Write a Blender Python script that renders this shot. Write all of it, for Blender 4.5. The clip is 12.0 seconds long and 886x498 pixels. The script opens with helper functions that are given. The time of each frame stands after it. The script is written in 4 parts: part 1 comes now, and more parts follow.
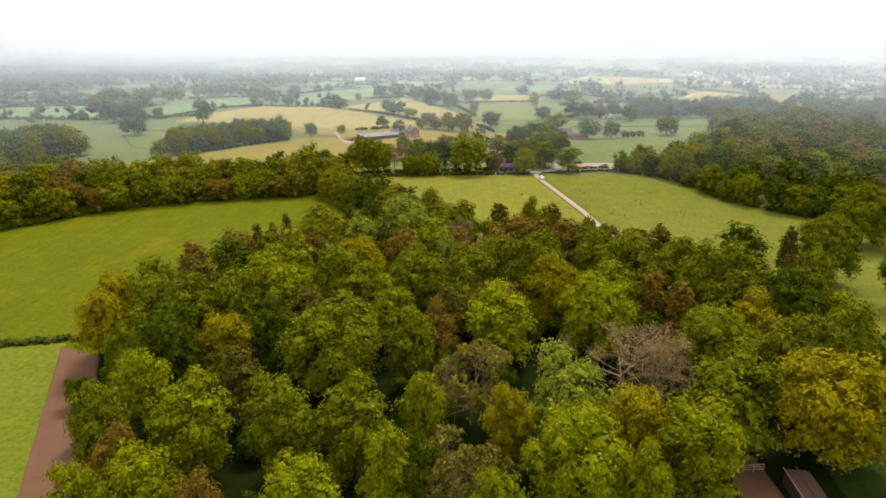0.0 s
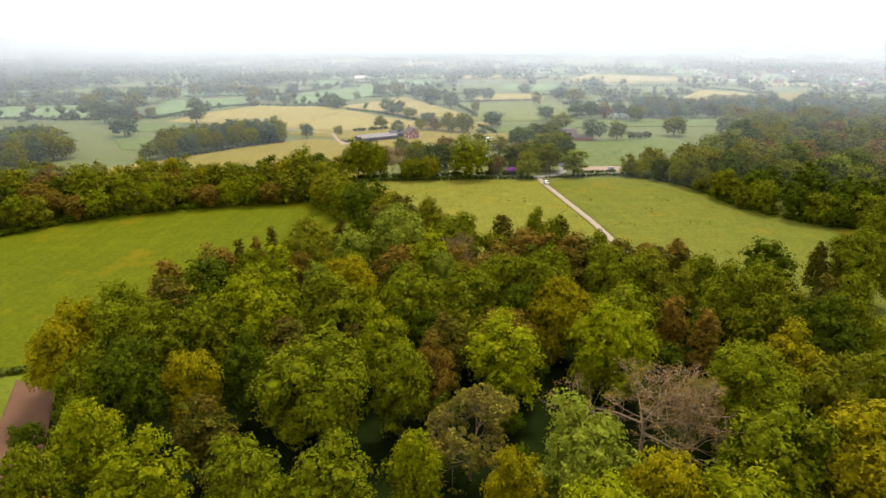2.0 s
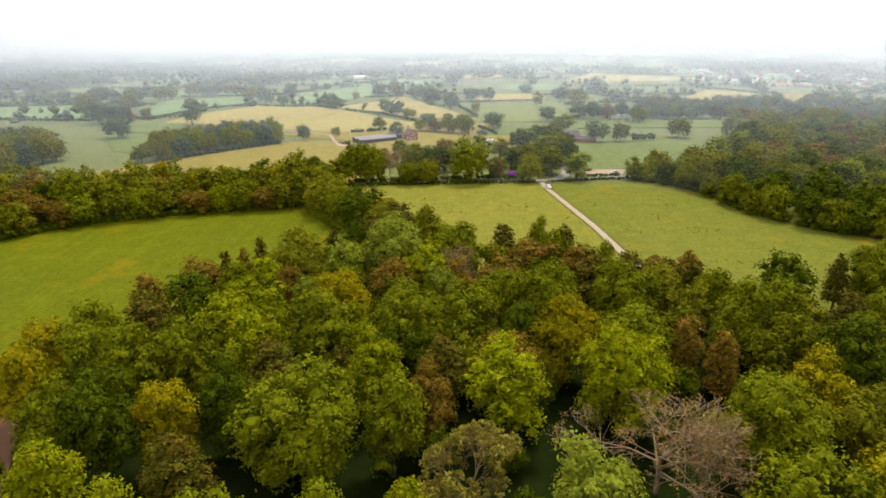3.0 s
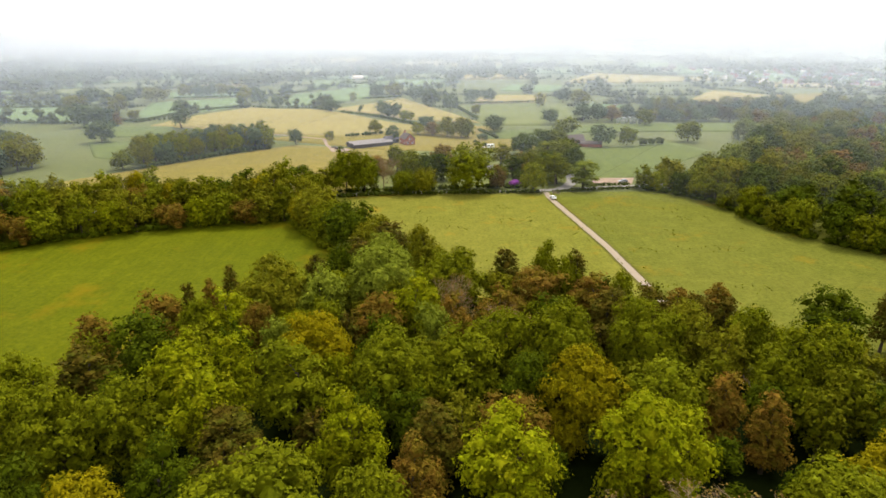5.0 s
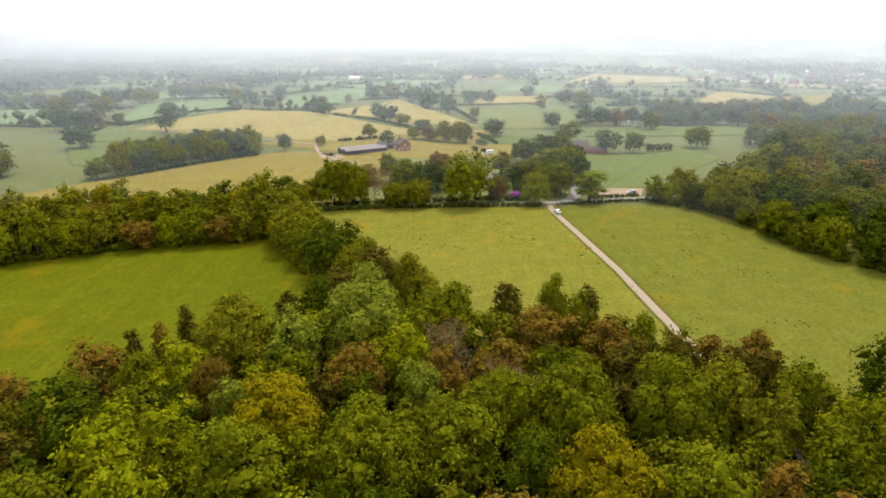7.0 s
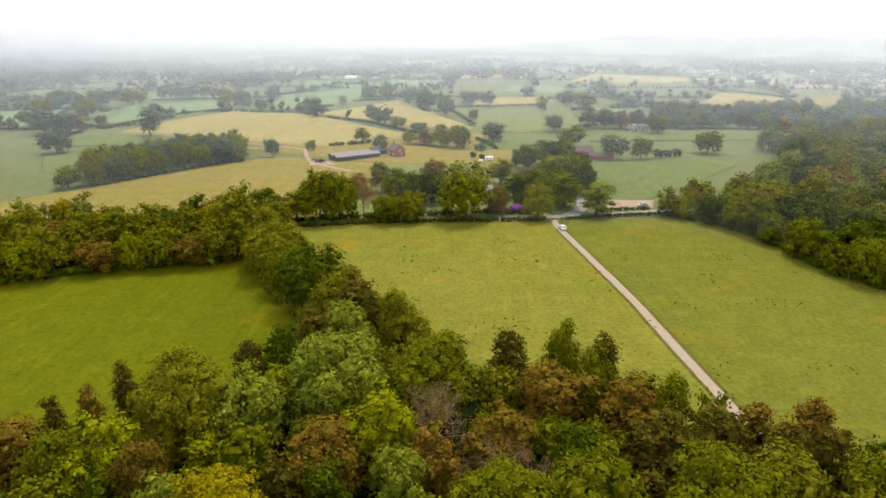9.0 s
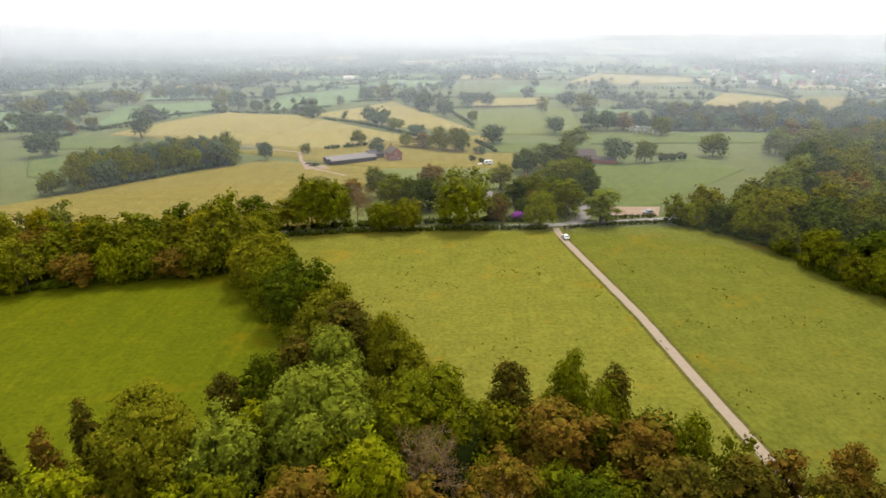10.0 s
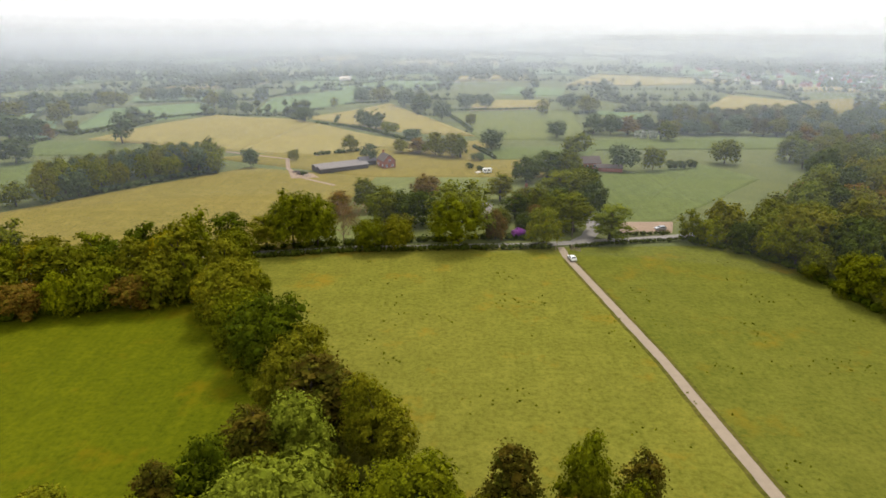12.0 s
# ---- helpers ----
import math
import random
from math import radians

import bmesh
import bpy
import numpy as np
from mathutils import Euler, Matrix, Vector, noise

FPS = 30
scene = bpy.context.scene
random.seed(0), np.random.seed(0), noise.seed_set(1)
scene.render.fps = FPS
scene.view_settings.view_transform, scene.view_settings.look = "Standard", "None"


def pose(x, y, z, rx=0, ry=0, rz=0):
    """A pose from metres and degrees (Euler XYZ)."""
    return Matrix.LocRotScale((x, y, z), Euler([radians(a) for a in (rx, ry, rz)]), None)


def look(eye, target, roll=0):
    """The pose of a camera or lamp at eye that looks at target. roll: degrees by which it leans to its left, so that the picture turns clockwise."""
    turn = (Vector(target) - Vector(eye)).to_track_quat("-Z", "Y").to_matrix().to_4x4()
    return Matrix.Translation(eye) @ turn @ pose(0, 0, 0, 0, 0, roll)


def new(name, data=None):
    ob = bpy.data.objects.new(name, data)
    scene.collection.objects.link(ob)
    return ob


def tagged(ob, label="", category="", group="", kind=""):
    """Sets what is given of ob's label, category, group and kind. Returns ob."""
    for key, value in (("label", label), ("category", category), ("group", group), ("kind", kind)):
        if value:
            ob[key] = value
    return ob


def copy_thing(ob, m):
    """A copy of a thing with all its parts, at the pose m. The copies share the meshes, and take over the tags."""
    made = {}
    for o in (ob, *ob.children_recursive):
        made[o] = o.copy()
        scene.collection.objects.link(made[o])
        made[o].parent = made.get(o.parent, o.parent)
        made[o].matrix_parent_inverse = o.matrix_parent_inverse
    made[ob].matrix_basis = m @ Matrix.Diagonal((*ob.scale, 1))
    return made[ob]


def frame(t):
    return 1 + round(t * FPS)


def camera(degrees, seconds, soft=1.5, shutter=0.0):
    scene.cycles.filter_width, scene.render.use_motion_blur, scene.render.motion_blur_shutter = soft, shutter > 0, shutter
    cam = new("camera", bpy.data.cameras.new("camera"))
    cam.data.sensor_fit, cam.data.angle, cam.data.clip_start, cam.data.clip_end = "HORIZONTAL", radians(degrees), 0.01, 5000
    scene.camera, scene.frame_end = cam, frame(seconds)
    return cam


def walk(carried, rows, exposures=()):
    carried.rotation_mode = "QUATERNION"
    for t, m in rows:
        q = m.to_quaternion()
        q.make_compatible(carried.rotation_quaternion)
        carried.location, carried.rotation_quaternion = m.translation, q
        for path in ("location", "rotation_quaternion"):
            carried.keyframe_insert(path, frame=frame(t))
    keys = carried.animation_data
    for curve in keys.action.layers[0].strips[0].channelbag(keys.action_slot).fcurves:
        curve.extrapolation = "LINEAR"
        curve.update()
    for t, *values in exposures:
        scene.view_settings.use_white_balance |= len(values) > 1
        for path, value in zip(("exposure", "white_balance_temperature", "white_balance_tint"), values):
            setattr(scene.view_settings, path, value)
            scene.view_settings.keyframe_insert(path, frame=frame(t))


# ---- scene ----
cam = camera(73.3, 12.0, 1.6)
METRES, EYE, TILT, LEAN, TURN = 115.0, 63.0, -19.0, 0.0, 0.0
ROWS = [
    (0.0, 0.0, 0.0, 0.0, 0.0, 0.0, 0.0),
    (0.5, 0.0013, 0.0237, 0.0085, 0.04, -0.07, 0.0),
    (1.0, 0.003, 0.0515, 0.0188, 0.07, -0.13, 0.01),
    (1.5, 0.0048, 0.0828, 0.0306, 0.09, -0.18, 0.02),
    (2.0, 0.007, 0.1164, 0.0435, 0.12, -0.23, 0.0),
    (2.5, 0.0094, 0.1519, 0.0571, 0.15, -0.27, -0.02),
    (3.0, 0.0122, 0.189, 0.0711, 0.17, -0.3, -0.02),
    (5.0, 0.0244, 0.3473, 0.1298, 0.23, -0.37, -0.04),
    (5.5, 0.0279, 0.3885, 0.1452, 0.23, -0.38, -0.04),
    (6.0, 0.0311, 0.43, 0.1609, 0.21, -0.39, -0.05),
    (6.5, 0.0344, 0.472, 0.1765, 0.19, -0.4, -0.06),
    (7.0, 0.0377, 0.514, 0.1924, 0.17, -0.42, -0.07),
    (9.0, 0.051, 0.6837, 0.2551, 0.09, -0.53, -0.12),
    (9.5, 0.0542, 0.7259, 0.2705, 0.06, -0.54, -0.12),
    (10.0, 0.0576, 0.7678, 0.2861, 0.05, -0.56, -0.11),
    (10.5, 0.0608, 0.8102, 0.3012, 0.02, -0.57, -0.11),
    (11.0, 0.0639, 0.8523, 0.3164, -0.02, -0.57, -0.13),
    (11.5, 0.0673, 0.8938, 0.3314, -0.04, -0.58, -0.13),
    (12.0, 0.0701, 0.9354, 0.3463, -0.08, -0.58, -0.14),
]
walk(cam, [(t, pose(0, 0, EYE, TILT, LEAN, TURN) @ pose(METRES * x, METRES * y, METRES * z, 90 + pitch, roll, yaw)) for t, x, y, z, yaw, pitch, roll in ROWS],
     [(0.0, 1.43), (2.5, 1.46), (5.5, 1.43), (7.0, 1.38), (9.5, 1.28), (12.0, 1.02)])
scene.cycles.transparent_max_bounces = 32

# ---- light: a bright overcast sky with a weak, wide sun behind the cloud ----
SUN_HIGH, SUN_ROUND = radians(60), radians(22)
world = bpy.data.worlds.new("overcast")
scene.world = world
world.use_nodes = True
wn, wl = world.node_tree.nodes, world.node_tree.links
wn.clear()
w_out = wn.new("ShaderNodeOutputWorld")
w_back = wn.new("ShaderNodeBackground")
w_sky = wn.new("ShaderNodeTexSky")
w_sky.sky_type, w_sky.sun_disc = "NISHITA", False
w_sky.sun_elevation, w_sky.sun_rotation = SUN_HIGH, SUN_ROUND
w_sky.dust_density, w_sky.air_density = 4.0, 1.0
w_noise = wn.new("ShaderNodeTexNoise")
w_noise.inputs["Scale"].default_value, w_noise.inputs["Detail"].default_value = 2.2, 4.0
w_cloud = wn.new("ShaderNodeMapRange")
w_cloud.inputs["To Min"].default_value, w_cloud.inputs["To Max"].default_value = 0.82, 0.95
wl.new(w_noise.outputs["Fac"], w_cloud.inputs["Value"])
w_mix = wn.new("ShaderNodeMix")
w_mix.data_type = "RGBA"
w_mix.inputs["B"].default_value = (11.9, 11.8, 11.8, 1)
wl.new(w_cloud.outputs["Result"], w_mix.inputs["Factor"])
wl.new(w_sky.outputs["Color"], w_mix.inputs["A"])
wl.new(w_mix.outputs["Result"], w_back.inputs["Color"])
w_back.inputs["Strength"].default_value = 0.052
wl.new(w_back.outputs["Background"], w_out.inputs["Surface"])
sun = new("sun", bpy.data.lights.new("sun", "SUN"))
sun.data.energy, sun.data.angle, sun.data.color = 1.5, radians(14), (1.0, 0.94, 0.83)
sun.matrix_world = look((0, 0, 300), (math.sin(SUN_ROUND) * -300 / math.tan(SUN_HIGH), math.cos(SUN_ROUND) * -300 / math.tan(SUN_HIGH), 0))

# ---- materials ----


def nodes_of(name):
    mat = bpy.data.materials.new(name)
    mat.use_nodes = True
    tree = mat.node_tree
    return mat, tree.nodes, tree.links, tree.nodes["Principled BSDF"]


def noise_node(n, l, scale, detail=3.0, rough=0.55, coord="Object", stretch=None):
    co = n.new("ShaderNodeTexCoord")
    tex = n.new("ShaderNodeTexNoise")
    tex.inputs["Scale"].default_value, tex.inputs["Detail"].default_value, tex.inputs["Roughness"].default_value = scale, detail, rough
    if stretch:
        mp = n.new("ShaderNodeMapping")
        mp.inputs["Scale"].default_value = stretch[0]
        mp.inputs["Rotation"].default_value = (0, 0, radians(stretch[1]))
        l.new(co.outputs[coord], mp.inputs["Vector"])
        l.new(mp.outputs["Vector"], tex.inputs["Vector"])
    else:
        l.new(co.outputs[coord], tex.inputs["Vector"])
    return tex


def ramp(n, l, fac, stops):
    r = n.new("ShaderNodeValToRGB")
    els = r.color_ramp.elements
    while len(els) < len(stops):
        els.new(0.5)
    for e, (p, c) in zip(els, stops):
        e.position, e.color = p, (*c, 1)
    l.new(fac, r.inputs["Fac"])
    return r.outputs["Color"]


def mixed(n, l, fac, a, b, mode="MIX"):
    m = n.new("ShaderNodeMix")
    m.data_type, m.blend_type = "RGBA", mode
    for key, v in (("Factor", fac), ("A", a), ("B", b)):
        if isinstance(v, (int, float)):
            m.inputs[key].default_value = v
        elif isinstance(v, tuple):
            m.inputs[key].default_value = (*v, 1)
        else:
            l.new(v, m.inputs[key])
    return m.outputs["Result"]


def relief(n, l, bsdf, height, strength, distance):
    b = n.new("ShaderNodeBump")
    b.inputs["Strength"].default_value, b.inputs["Distance"].default_value = strength, distance
    l.new(height, b.inputs["Height"])
    l.new(b.outputs["Normal"], bsdf.inputs["Normal"])


def scaled(c, k):
    return tuple(v * k for v in c)


def leaf_material(name, base, other, gloss=0.01):
    """Foliage: hue drifts from tree to tree, from clump to clump and from leaf to leaf."""
    mat, n, l, b = nodes_of(name)
    info = n.new("ShaderNodeObjectInfo")
    geo = n.new("ShaderNodeNewGeometry")
    c = mixed(n, l, info.outputs["Random"], scaled(base, 0.82), scaled(base, 1.18))
    tex = noise_node(n, l, 0.45, 3.0)
    patch = n.new("ShaderNodeMapRange")
    patch.inputs["From Min"].default_value, patch.inputs["From Max"].default_value = 0.4, 0.68
    l.new(tex.outputs["Fac"], patch.inputs["Value"])
    c = mixed(n, l, patch.outputs["Result"], c, other)
    lift = n.new("ShaderNodeMapRange")
    lift.inputs["To Min"].default_value, lift.inputs["To Max"].default_value = 0.82, 1.18
    l.new(geo.outputs["Random Per Island"], lift.inputs["Value"])
    c = mixed(n, l, 1.0, c, lift.outputs["Result"], "MULTIPLY")
    shoots = n.new("ShaderNodeMapRange")
    shoots.inputs["From Min"].default_value, shoots.inputs["From Max"].default_value = 0.34, 0.66
    shoots.inputs["To Min"].default_value, shoots.inputs["To Max"].default_value = 0.74, 1.30
    l.new(noise_node(n, l, 0.95, 2.0).outputs["Fac"], shoots.inputs["Value"])
    c = mixed(n, l, 1.0, c, shoots.outputs["Result"], "MULTIPLY")
    l.new(c, b.inputs["Base Color"])
    b.inputs["Roughness"].default_value, b.inputs["Specular IOR Level"].default_value = 0.6, gloss
    thin = n.new("ShaderNodeBsdfTranslucent")
    l.new(c, thin.inputs["Color"])
    both = n.new("ShaderNodeMixShader")
    both.inputs["Fac"].default_value = 0.12
    l.new(b.outputs["BSDF"], both.inputs[1])
    l.new(thin.outputs["BSDF"], both.inputs[2])
    l.new(both.outputs["Shader"], n["Material Output"].inputs["Surface"])
    return mat


def plain_material(name, base, rough=0.8, vary=0.25, scale=1.5, metal=0.0, bump=0.0):
    mat, n, l, b = nodes_of(name)
    t1, t2 = noise_node(n, l, scale, 5.0), noise_node(n, l, scale * 9, 3.0)
    c = mixed(n, l, t1.outputs["Fac"], scaled(base, 1 - vary), scaled(base, 1 + vary))
    c = mixed(n, l, 0.35, c, mixed(n, l, t2.outputs["Fac"], scaled(base, 1 - 1.4 * vary), scaled(base, 1 + 1.4 * vary)))
    l.new(c, b.inputs["Base Color"])
    b.inputs["Roughness"].default_value, b.inputs["Metallic"].default_value = rough, metal
    b.inputs["Specular IOR Level"].default_value = 0.5 if rough < 0.7 else 0.12
    if bump:
        relief(n, l, b, t2.outputs["Fac"], 0.5, bump)
    return mat


def grass_material(name, green, dry, bloom=None, streak=0.0, turn=0.0):
    """A field: broad drifts of green and dry grass, tufts, faint mowing lines and, where asked, patches of buttercups."""
    mat, n, l, b = nodes_of(name)
    broad, mid, fine = noise_node(n, l, 0.016, 4.0, 0.6), noise_node(n, l, 0.16, 5.0, 0.65), noise_node(n, l, 0.85, 5.0, 0.75)
    f = n.new("ShaderNodeMapRange")
    f.inputs["From Min"].default_value, f.inputs["From Max"].default_value = 0.36, 0.66
    l.new(broad.outputs["Fac"], f.inputs["Value"])
    c = mixed(n, l, f.outputs["Result"], green, dry)
    c = mixed(n, l, 0.45, c, ramp(n, l, mid.outputs["Fac"], [(0.30, scaled(green, 0.55)), (0.5, green), (0.70, scaled(dry, 1.5))]))
    c = mixed(n, l, 0.50, c, ramp(n, l, fine.outputs["Fac"], [(0.32, scaled(green, 0.45)), (0.5, scaled(dry, 0.95)), (0.68, scaled(dry, 1.35))]))
    if bloom:
        spots = noise_node(n, l, 0.045, 5.0, 0.7)
        m = n.new("ShaderNodeMapRange")
        m.inputs["From Min"].default_value, m.inputs["From Max"].default_value = 0.56, 0.72
        l.new(spots.outputs["Fac"], m.inputs["Value"])
        c = mixed(n, l, m.outputs["Result"], c, bloom)
    if streak:
        lines = noise_node(n, l, 0.5, 3.0, 0.6, "Object", ((1, 0.05, 1), turn))
        c = mixed(n, l, streak, c, ramp(n, l, lines.outputs["Fac"], [(0.38, scaled(green, 0.55)), (0.62, scaled(dry, 1.2))]))
    l.new(c, b.inputs["Base Color"])
    b.inputs["Roughness"].default_value, b.inputs["Specular IOR Level"].default_value = 0.85, 0.03
    relief(n, l, b, fine.outputs["Fac"], 0.7, 0.25)
    return mat


LEAF = {
    "oak": leaf_material("leaves_oak", (0.099, 0.111, 0.003), (0.126, 0.129, 0.003)),
    "lime": leaf_material("leaves_lime", (0.136, 0.152, 0.002), (0.168, 0.162, 0.003)),
    "gold": leaf_material("leaves_gold", (0.190, 0.150, 0.002), (0.160, 0.142, 0.003)),
    "dark": leaf_material("leaves_dark", (0.045, 0.062, 0.002), (0.064, 0.076, 0.002)),
    "olive": leaf_material("leaves_olive", (0.135, 0.124, 0.005), (0.108, 0.113, 0.005)),
    "pale": leaf_material("leaves_pale", (0.151, 0.170, 0.013), (0.122, 0.146, 0.010)),
    "pine": leaf_material("needles", (0.080, 0.057, 0.006), (0.060, 0.067, 0.005)),
    "copper": leaf_material("leaves_copper", (0.145, 0.080, 0.010), (0.112, 0.092, 0.007)),
    "bare": leaf_material("buds", (0.230, 0.130, 0.030), (0.140, 0.110, 0.030)),
    "dying": leaf_material("leaves_sparse", (0.180, 0.140, 0.020), (0.140, 0.135, 0.015)),
    "hedge": leaf_material("leaves_hedge", (0.046, 0.060, 0.008), (0.064, 0.072, 0.008)),
    "purple": leaf_material("blossom_purple", (0.300, 0.070, 0.330), (0.200, 0.070, 0.200)),
    "white": leaf_material("blossom_white", (0.500, 0.500, 0.420), (0.180, 0.220, 0.120)),
    "ash": leaf_material("leaves_ash", (0.085, 0.093, 0.003), (0.108, 0.103, 0.003)),
    # greyer and bluer than the near leaves: distance haze is put into both colours
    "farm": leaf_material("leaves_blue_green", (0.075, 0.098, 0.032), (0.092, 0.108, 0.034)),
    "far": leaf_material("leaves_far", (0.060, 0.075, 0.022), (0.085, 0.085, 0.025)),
}
BARK = plain_material("bark", (0.07, 0.055, 0.04), 0.9, 0.4, 1.2)
PALE_BARK = plain_material("pale_bark", (0.24, 0.165, 0.095), 0.9, 0.3, 1.2)
GRASS_FIELD = grass_material("meadow", (0.104, 0.116, 0.011), (0.162, 0.149, 0.022), (0.212, 0.136, 0.009), 0.06, 20)
GRASS_RIGHT = grass_material("meadow_right", (0.082, 0.100, 0.009), (0.124, 0.122, 0.017), (0.183, 0.123, 0.007), 0.06, 20)
GRASS_LEFT = grass_material("meadow_left", (0.056, 0.077, 0.001), (0.095, 0.100, 0.002), (0.140, 0.102, 0.002), 0.14, 15)
GRASS_NEAR = grass_material("meadow_near", (0.085, 0.112, 0.007), (0.119, 0.129, 0.012), None, 0.08, 30)
GRASS_DRY = grass_material("pasture_dry", (0.134, 0.121, 0.019), (0.202, 0.155, 0.036), None, 0.08, 10)
GRASS_YELLOW = grass_material("pasture_yellow", (0.200, 0.174, 0.047), (0.264, 0.212, 0.072), None, 0.10, 10)
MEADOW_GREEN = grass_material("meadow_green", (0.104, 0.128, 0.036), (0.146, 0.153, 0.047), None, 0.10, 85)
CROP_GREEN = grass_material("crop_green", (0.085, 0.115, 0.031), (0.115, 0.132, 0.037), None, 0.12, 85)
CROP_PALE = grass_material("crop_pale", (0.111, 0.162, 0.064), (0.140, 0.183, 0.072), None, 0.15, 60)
# grass green scaled down so that the colour itself carries the shade here
SHADE_LAWN = grass_material("lawn", (0.015, 0.029, 0.003), (0.024, 0.037, 0.004))
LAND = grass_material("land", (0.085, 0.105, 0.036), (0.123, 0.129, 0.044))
# litter is nearly black and without gloss: deep crown shade painted into it
SHADE_FLOOR = plain_material("leaf_litter", (0.010, 0.015, 0.003), 0.95, 0.5, 0.4)
SHADE_FLOOR.node_tree.nodes["Principled BSDF"].inputs["Specular IOR Level"].default_value = 0.0
EARTH = plain_material("bare_earth", (0.115, 0.058, 0.032), 0.95, 0.25, 0.25, 0, 0.1)
GRAVEL = plain_material("gravel_track", (0.264, 0.212, 0.157), 0.9, 0.25, 0.6, 0, 0.03)
ROADWAY = plain_material("worn_road", (0.230, 0.212, 0.187), 0.85, 0.2, 0.5)
YARD = plain_material("yard", (0.255, 0.183, 0.128), 0.9, 0.25, 0.4)
SHEET = plain_material("fibre_cement_sheet", (0.20, 0.178, 0.168), 0.85, 0.25, 0.7)
RUST = plain_material("rusty_sheet", (0.070, 0.040, 0.030), 0.85, 0.45, 0.9)
BRICK = plain_material("red_brick", (0.27, 0.105, 0.07), 0.9, 0.25, 2.0)
TILE = plain_material("brown_roof_tile", (0.105, 0.080, 0.070), 0.9, 0.3, 2.0)
SLATE = plain_material("grey_slate", (0.13, 0.12, 0.125), 0.7, 0.25, 2.0)
RENDER_WALL = plain_material("cream_wall", (0.62, 0.56, 0.46), 0.85, 0.1, 1.0)
DARK_WOOD = plain_material("dark_boards", (0.055, 0.042, 0.034), 0.85, 0.3, 1.0)
TIMBER = plain_material("weathered_timber", (0.22, 0.17, 0.12), 0.85, 0.25, 2.0)
WHITE_PAINT = plain_material("white_paint", (0.80, 0.80, 0.78), 0.35, 0.04, 2.0)
SILVER_PAINT = plain_material("silver_paint", (0.55, 0.57, 0.60), 0.25, 0.05, 2.0, 0.6)
GLASS = plain_material("dark_glass", (0.02, 0.025, 0.03), 0.08, 0.05, 2.0)
RUBBER = plain_material("rubber", (0.02, 0.02, 0.02), 0.8, 0.1, 5.0)
STEEL = plain_material("galvanised_steel", (0.45, 0.46, 0.47), 0.45, 0.1, 3.0, 0.8)

# ---- builders ----
U = random.Random(7)


def fresh(name, verts, faces, mat, smooth=False):
    me = bpy.data.meshes.new(name)
    me.from_pydata([tuple(v) for v in verts], [], [tuple(f) for f in faces])
    if mat:
        me.materials.append(mat)
    if smooth:
        me.polygons.foreach_set("use_smooth", [True] * len(me.polygons))
    me.update()
    return me


def part(name, bm, material, parent, label=""):
    """Links a bmesh (or a ready mesh) as one mesh object under a thing or a part."""
    if isinstance(bm, bmesh.types.BMesh):
        me = bpy.data.meshes.new(name)
        bm.to_mesh(me)
        bm.free()
        me.materials.append(material)
    else:
        me = bm
    ob = new(name, me)
    ob.parent = parent
    return tagged(ob, label) if label else ob


def box(bm, cx, cy, cz, sx, sy, sz, turn=0.0):
    m = pose(cx, cy, cz, 0, 0, turn) @ Matrix.Diagonal((sx, sy, sz, 1))
    return bmesh.ops.create_cube(bm, size=1, matrix=m)["verts"]


def solid(sx, sy, sz, cx=0, cy=0, cz=0, bevel=0.0):
    bm = bmesh.new()
    box(bm, cx, cy, cz, sx, sy, sz)
    if bevel:
        bmesh.ops.bevel(bm, geom=bm.edges[:], offset=bevel, segments=2, affect="EDGES")
    return bm


def smooth01(a, b, v):
    v = min(1.0, max(0.0, (v - a) / (b - a)))
    return v * v * (3 - 2 * v)


def terrain(x, y):
    """Height of the land: level round the wood and meadows, rolling beyond the lane, a ridge far off."""
    far = smooth01(335, 560, y)
    z = far * 1.6 * noise.noise((x / 160, y / 160, 0.3))
    z += 5.5 * math.exp(-((x + 130) / 75) ** 2 - ((y - 570) / 55) ** 2)
    z += 74.0 * smooth01(1500, 3900, y) * smooth01(-300, 1100, x - 0.12 * (y - 2500)) + 12 * smooth01(1800, 4000, y)
    z += far * smooth01(800, 1500, math.hypot(x, y)) * 12 * noise.noise((x / 700, y / 700, 2.3))
    return z


def inside(poly, x, y):
    hit = False
    for (x0, y0), (x1, y1) in zip(poly, poly[1:] + poly[:1]):
        if (y0 > y) != (y1 > y) and x < (x1 - x0) * (y - y0) / (y1 - y0) + x0:
            hit = not hit
    return hit


def field(name, corners, mat, label, lift=0.05, cells=14):
    """A sheet over four corners that follows the land."""
    (ax, ay), (bx, by), (cx, cy), (dx, dy) = corners
    mx, my = (ax + bx + cx + dx) / 4, (ay + by + cy + dy) / 4
    verts, faces, k = [], [], cells + 3
    for j in range(-1, cells + 2):
        for i in range(-1, cells + 2):
            u, v = min(1, max(0, i / cells)), min(1, max(0, j / cells))
            x = (ax * (1 - u) + bx * u) * (1 - v) + (dx * (1 - u) + cx * u) * v
            y = (ay * (1 - u) + by * u) * (1 - v) + (dy * (1 - u) + cy * u) * v
            rim = i in (-1, cells + 1) or j in (-1, cells + 1)
            if rim:
                far_off = math.hypot(x - mx, y - my) or 1
                x, y = x + (x - mx) / far_off * 0.8, y + (y - my) / far_off * 0.8
            verts.append((x, y, terrain(x, y) + lift - (0.25 + lift * 2 + 1.2 * smooth01(850, 1100, y) if rim else 0)))
    for j in range(cells + 2):
        for i in range(cells + 2):
            faces.append((j * k + i, j * k + i + 1, j * k + k + i + 1, j * k + k + i))
    return tagged(new(name, fresh(name, verts, faces, mat, True)), label, "field", "", "structure")


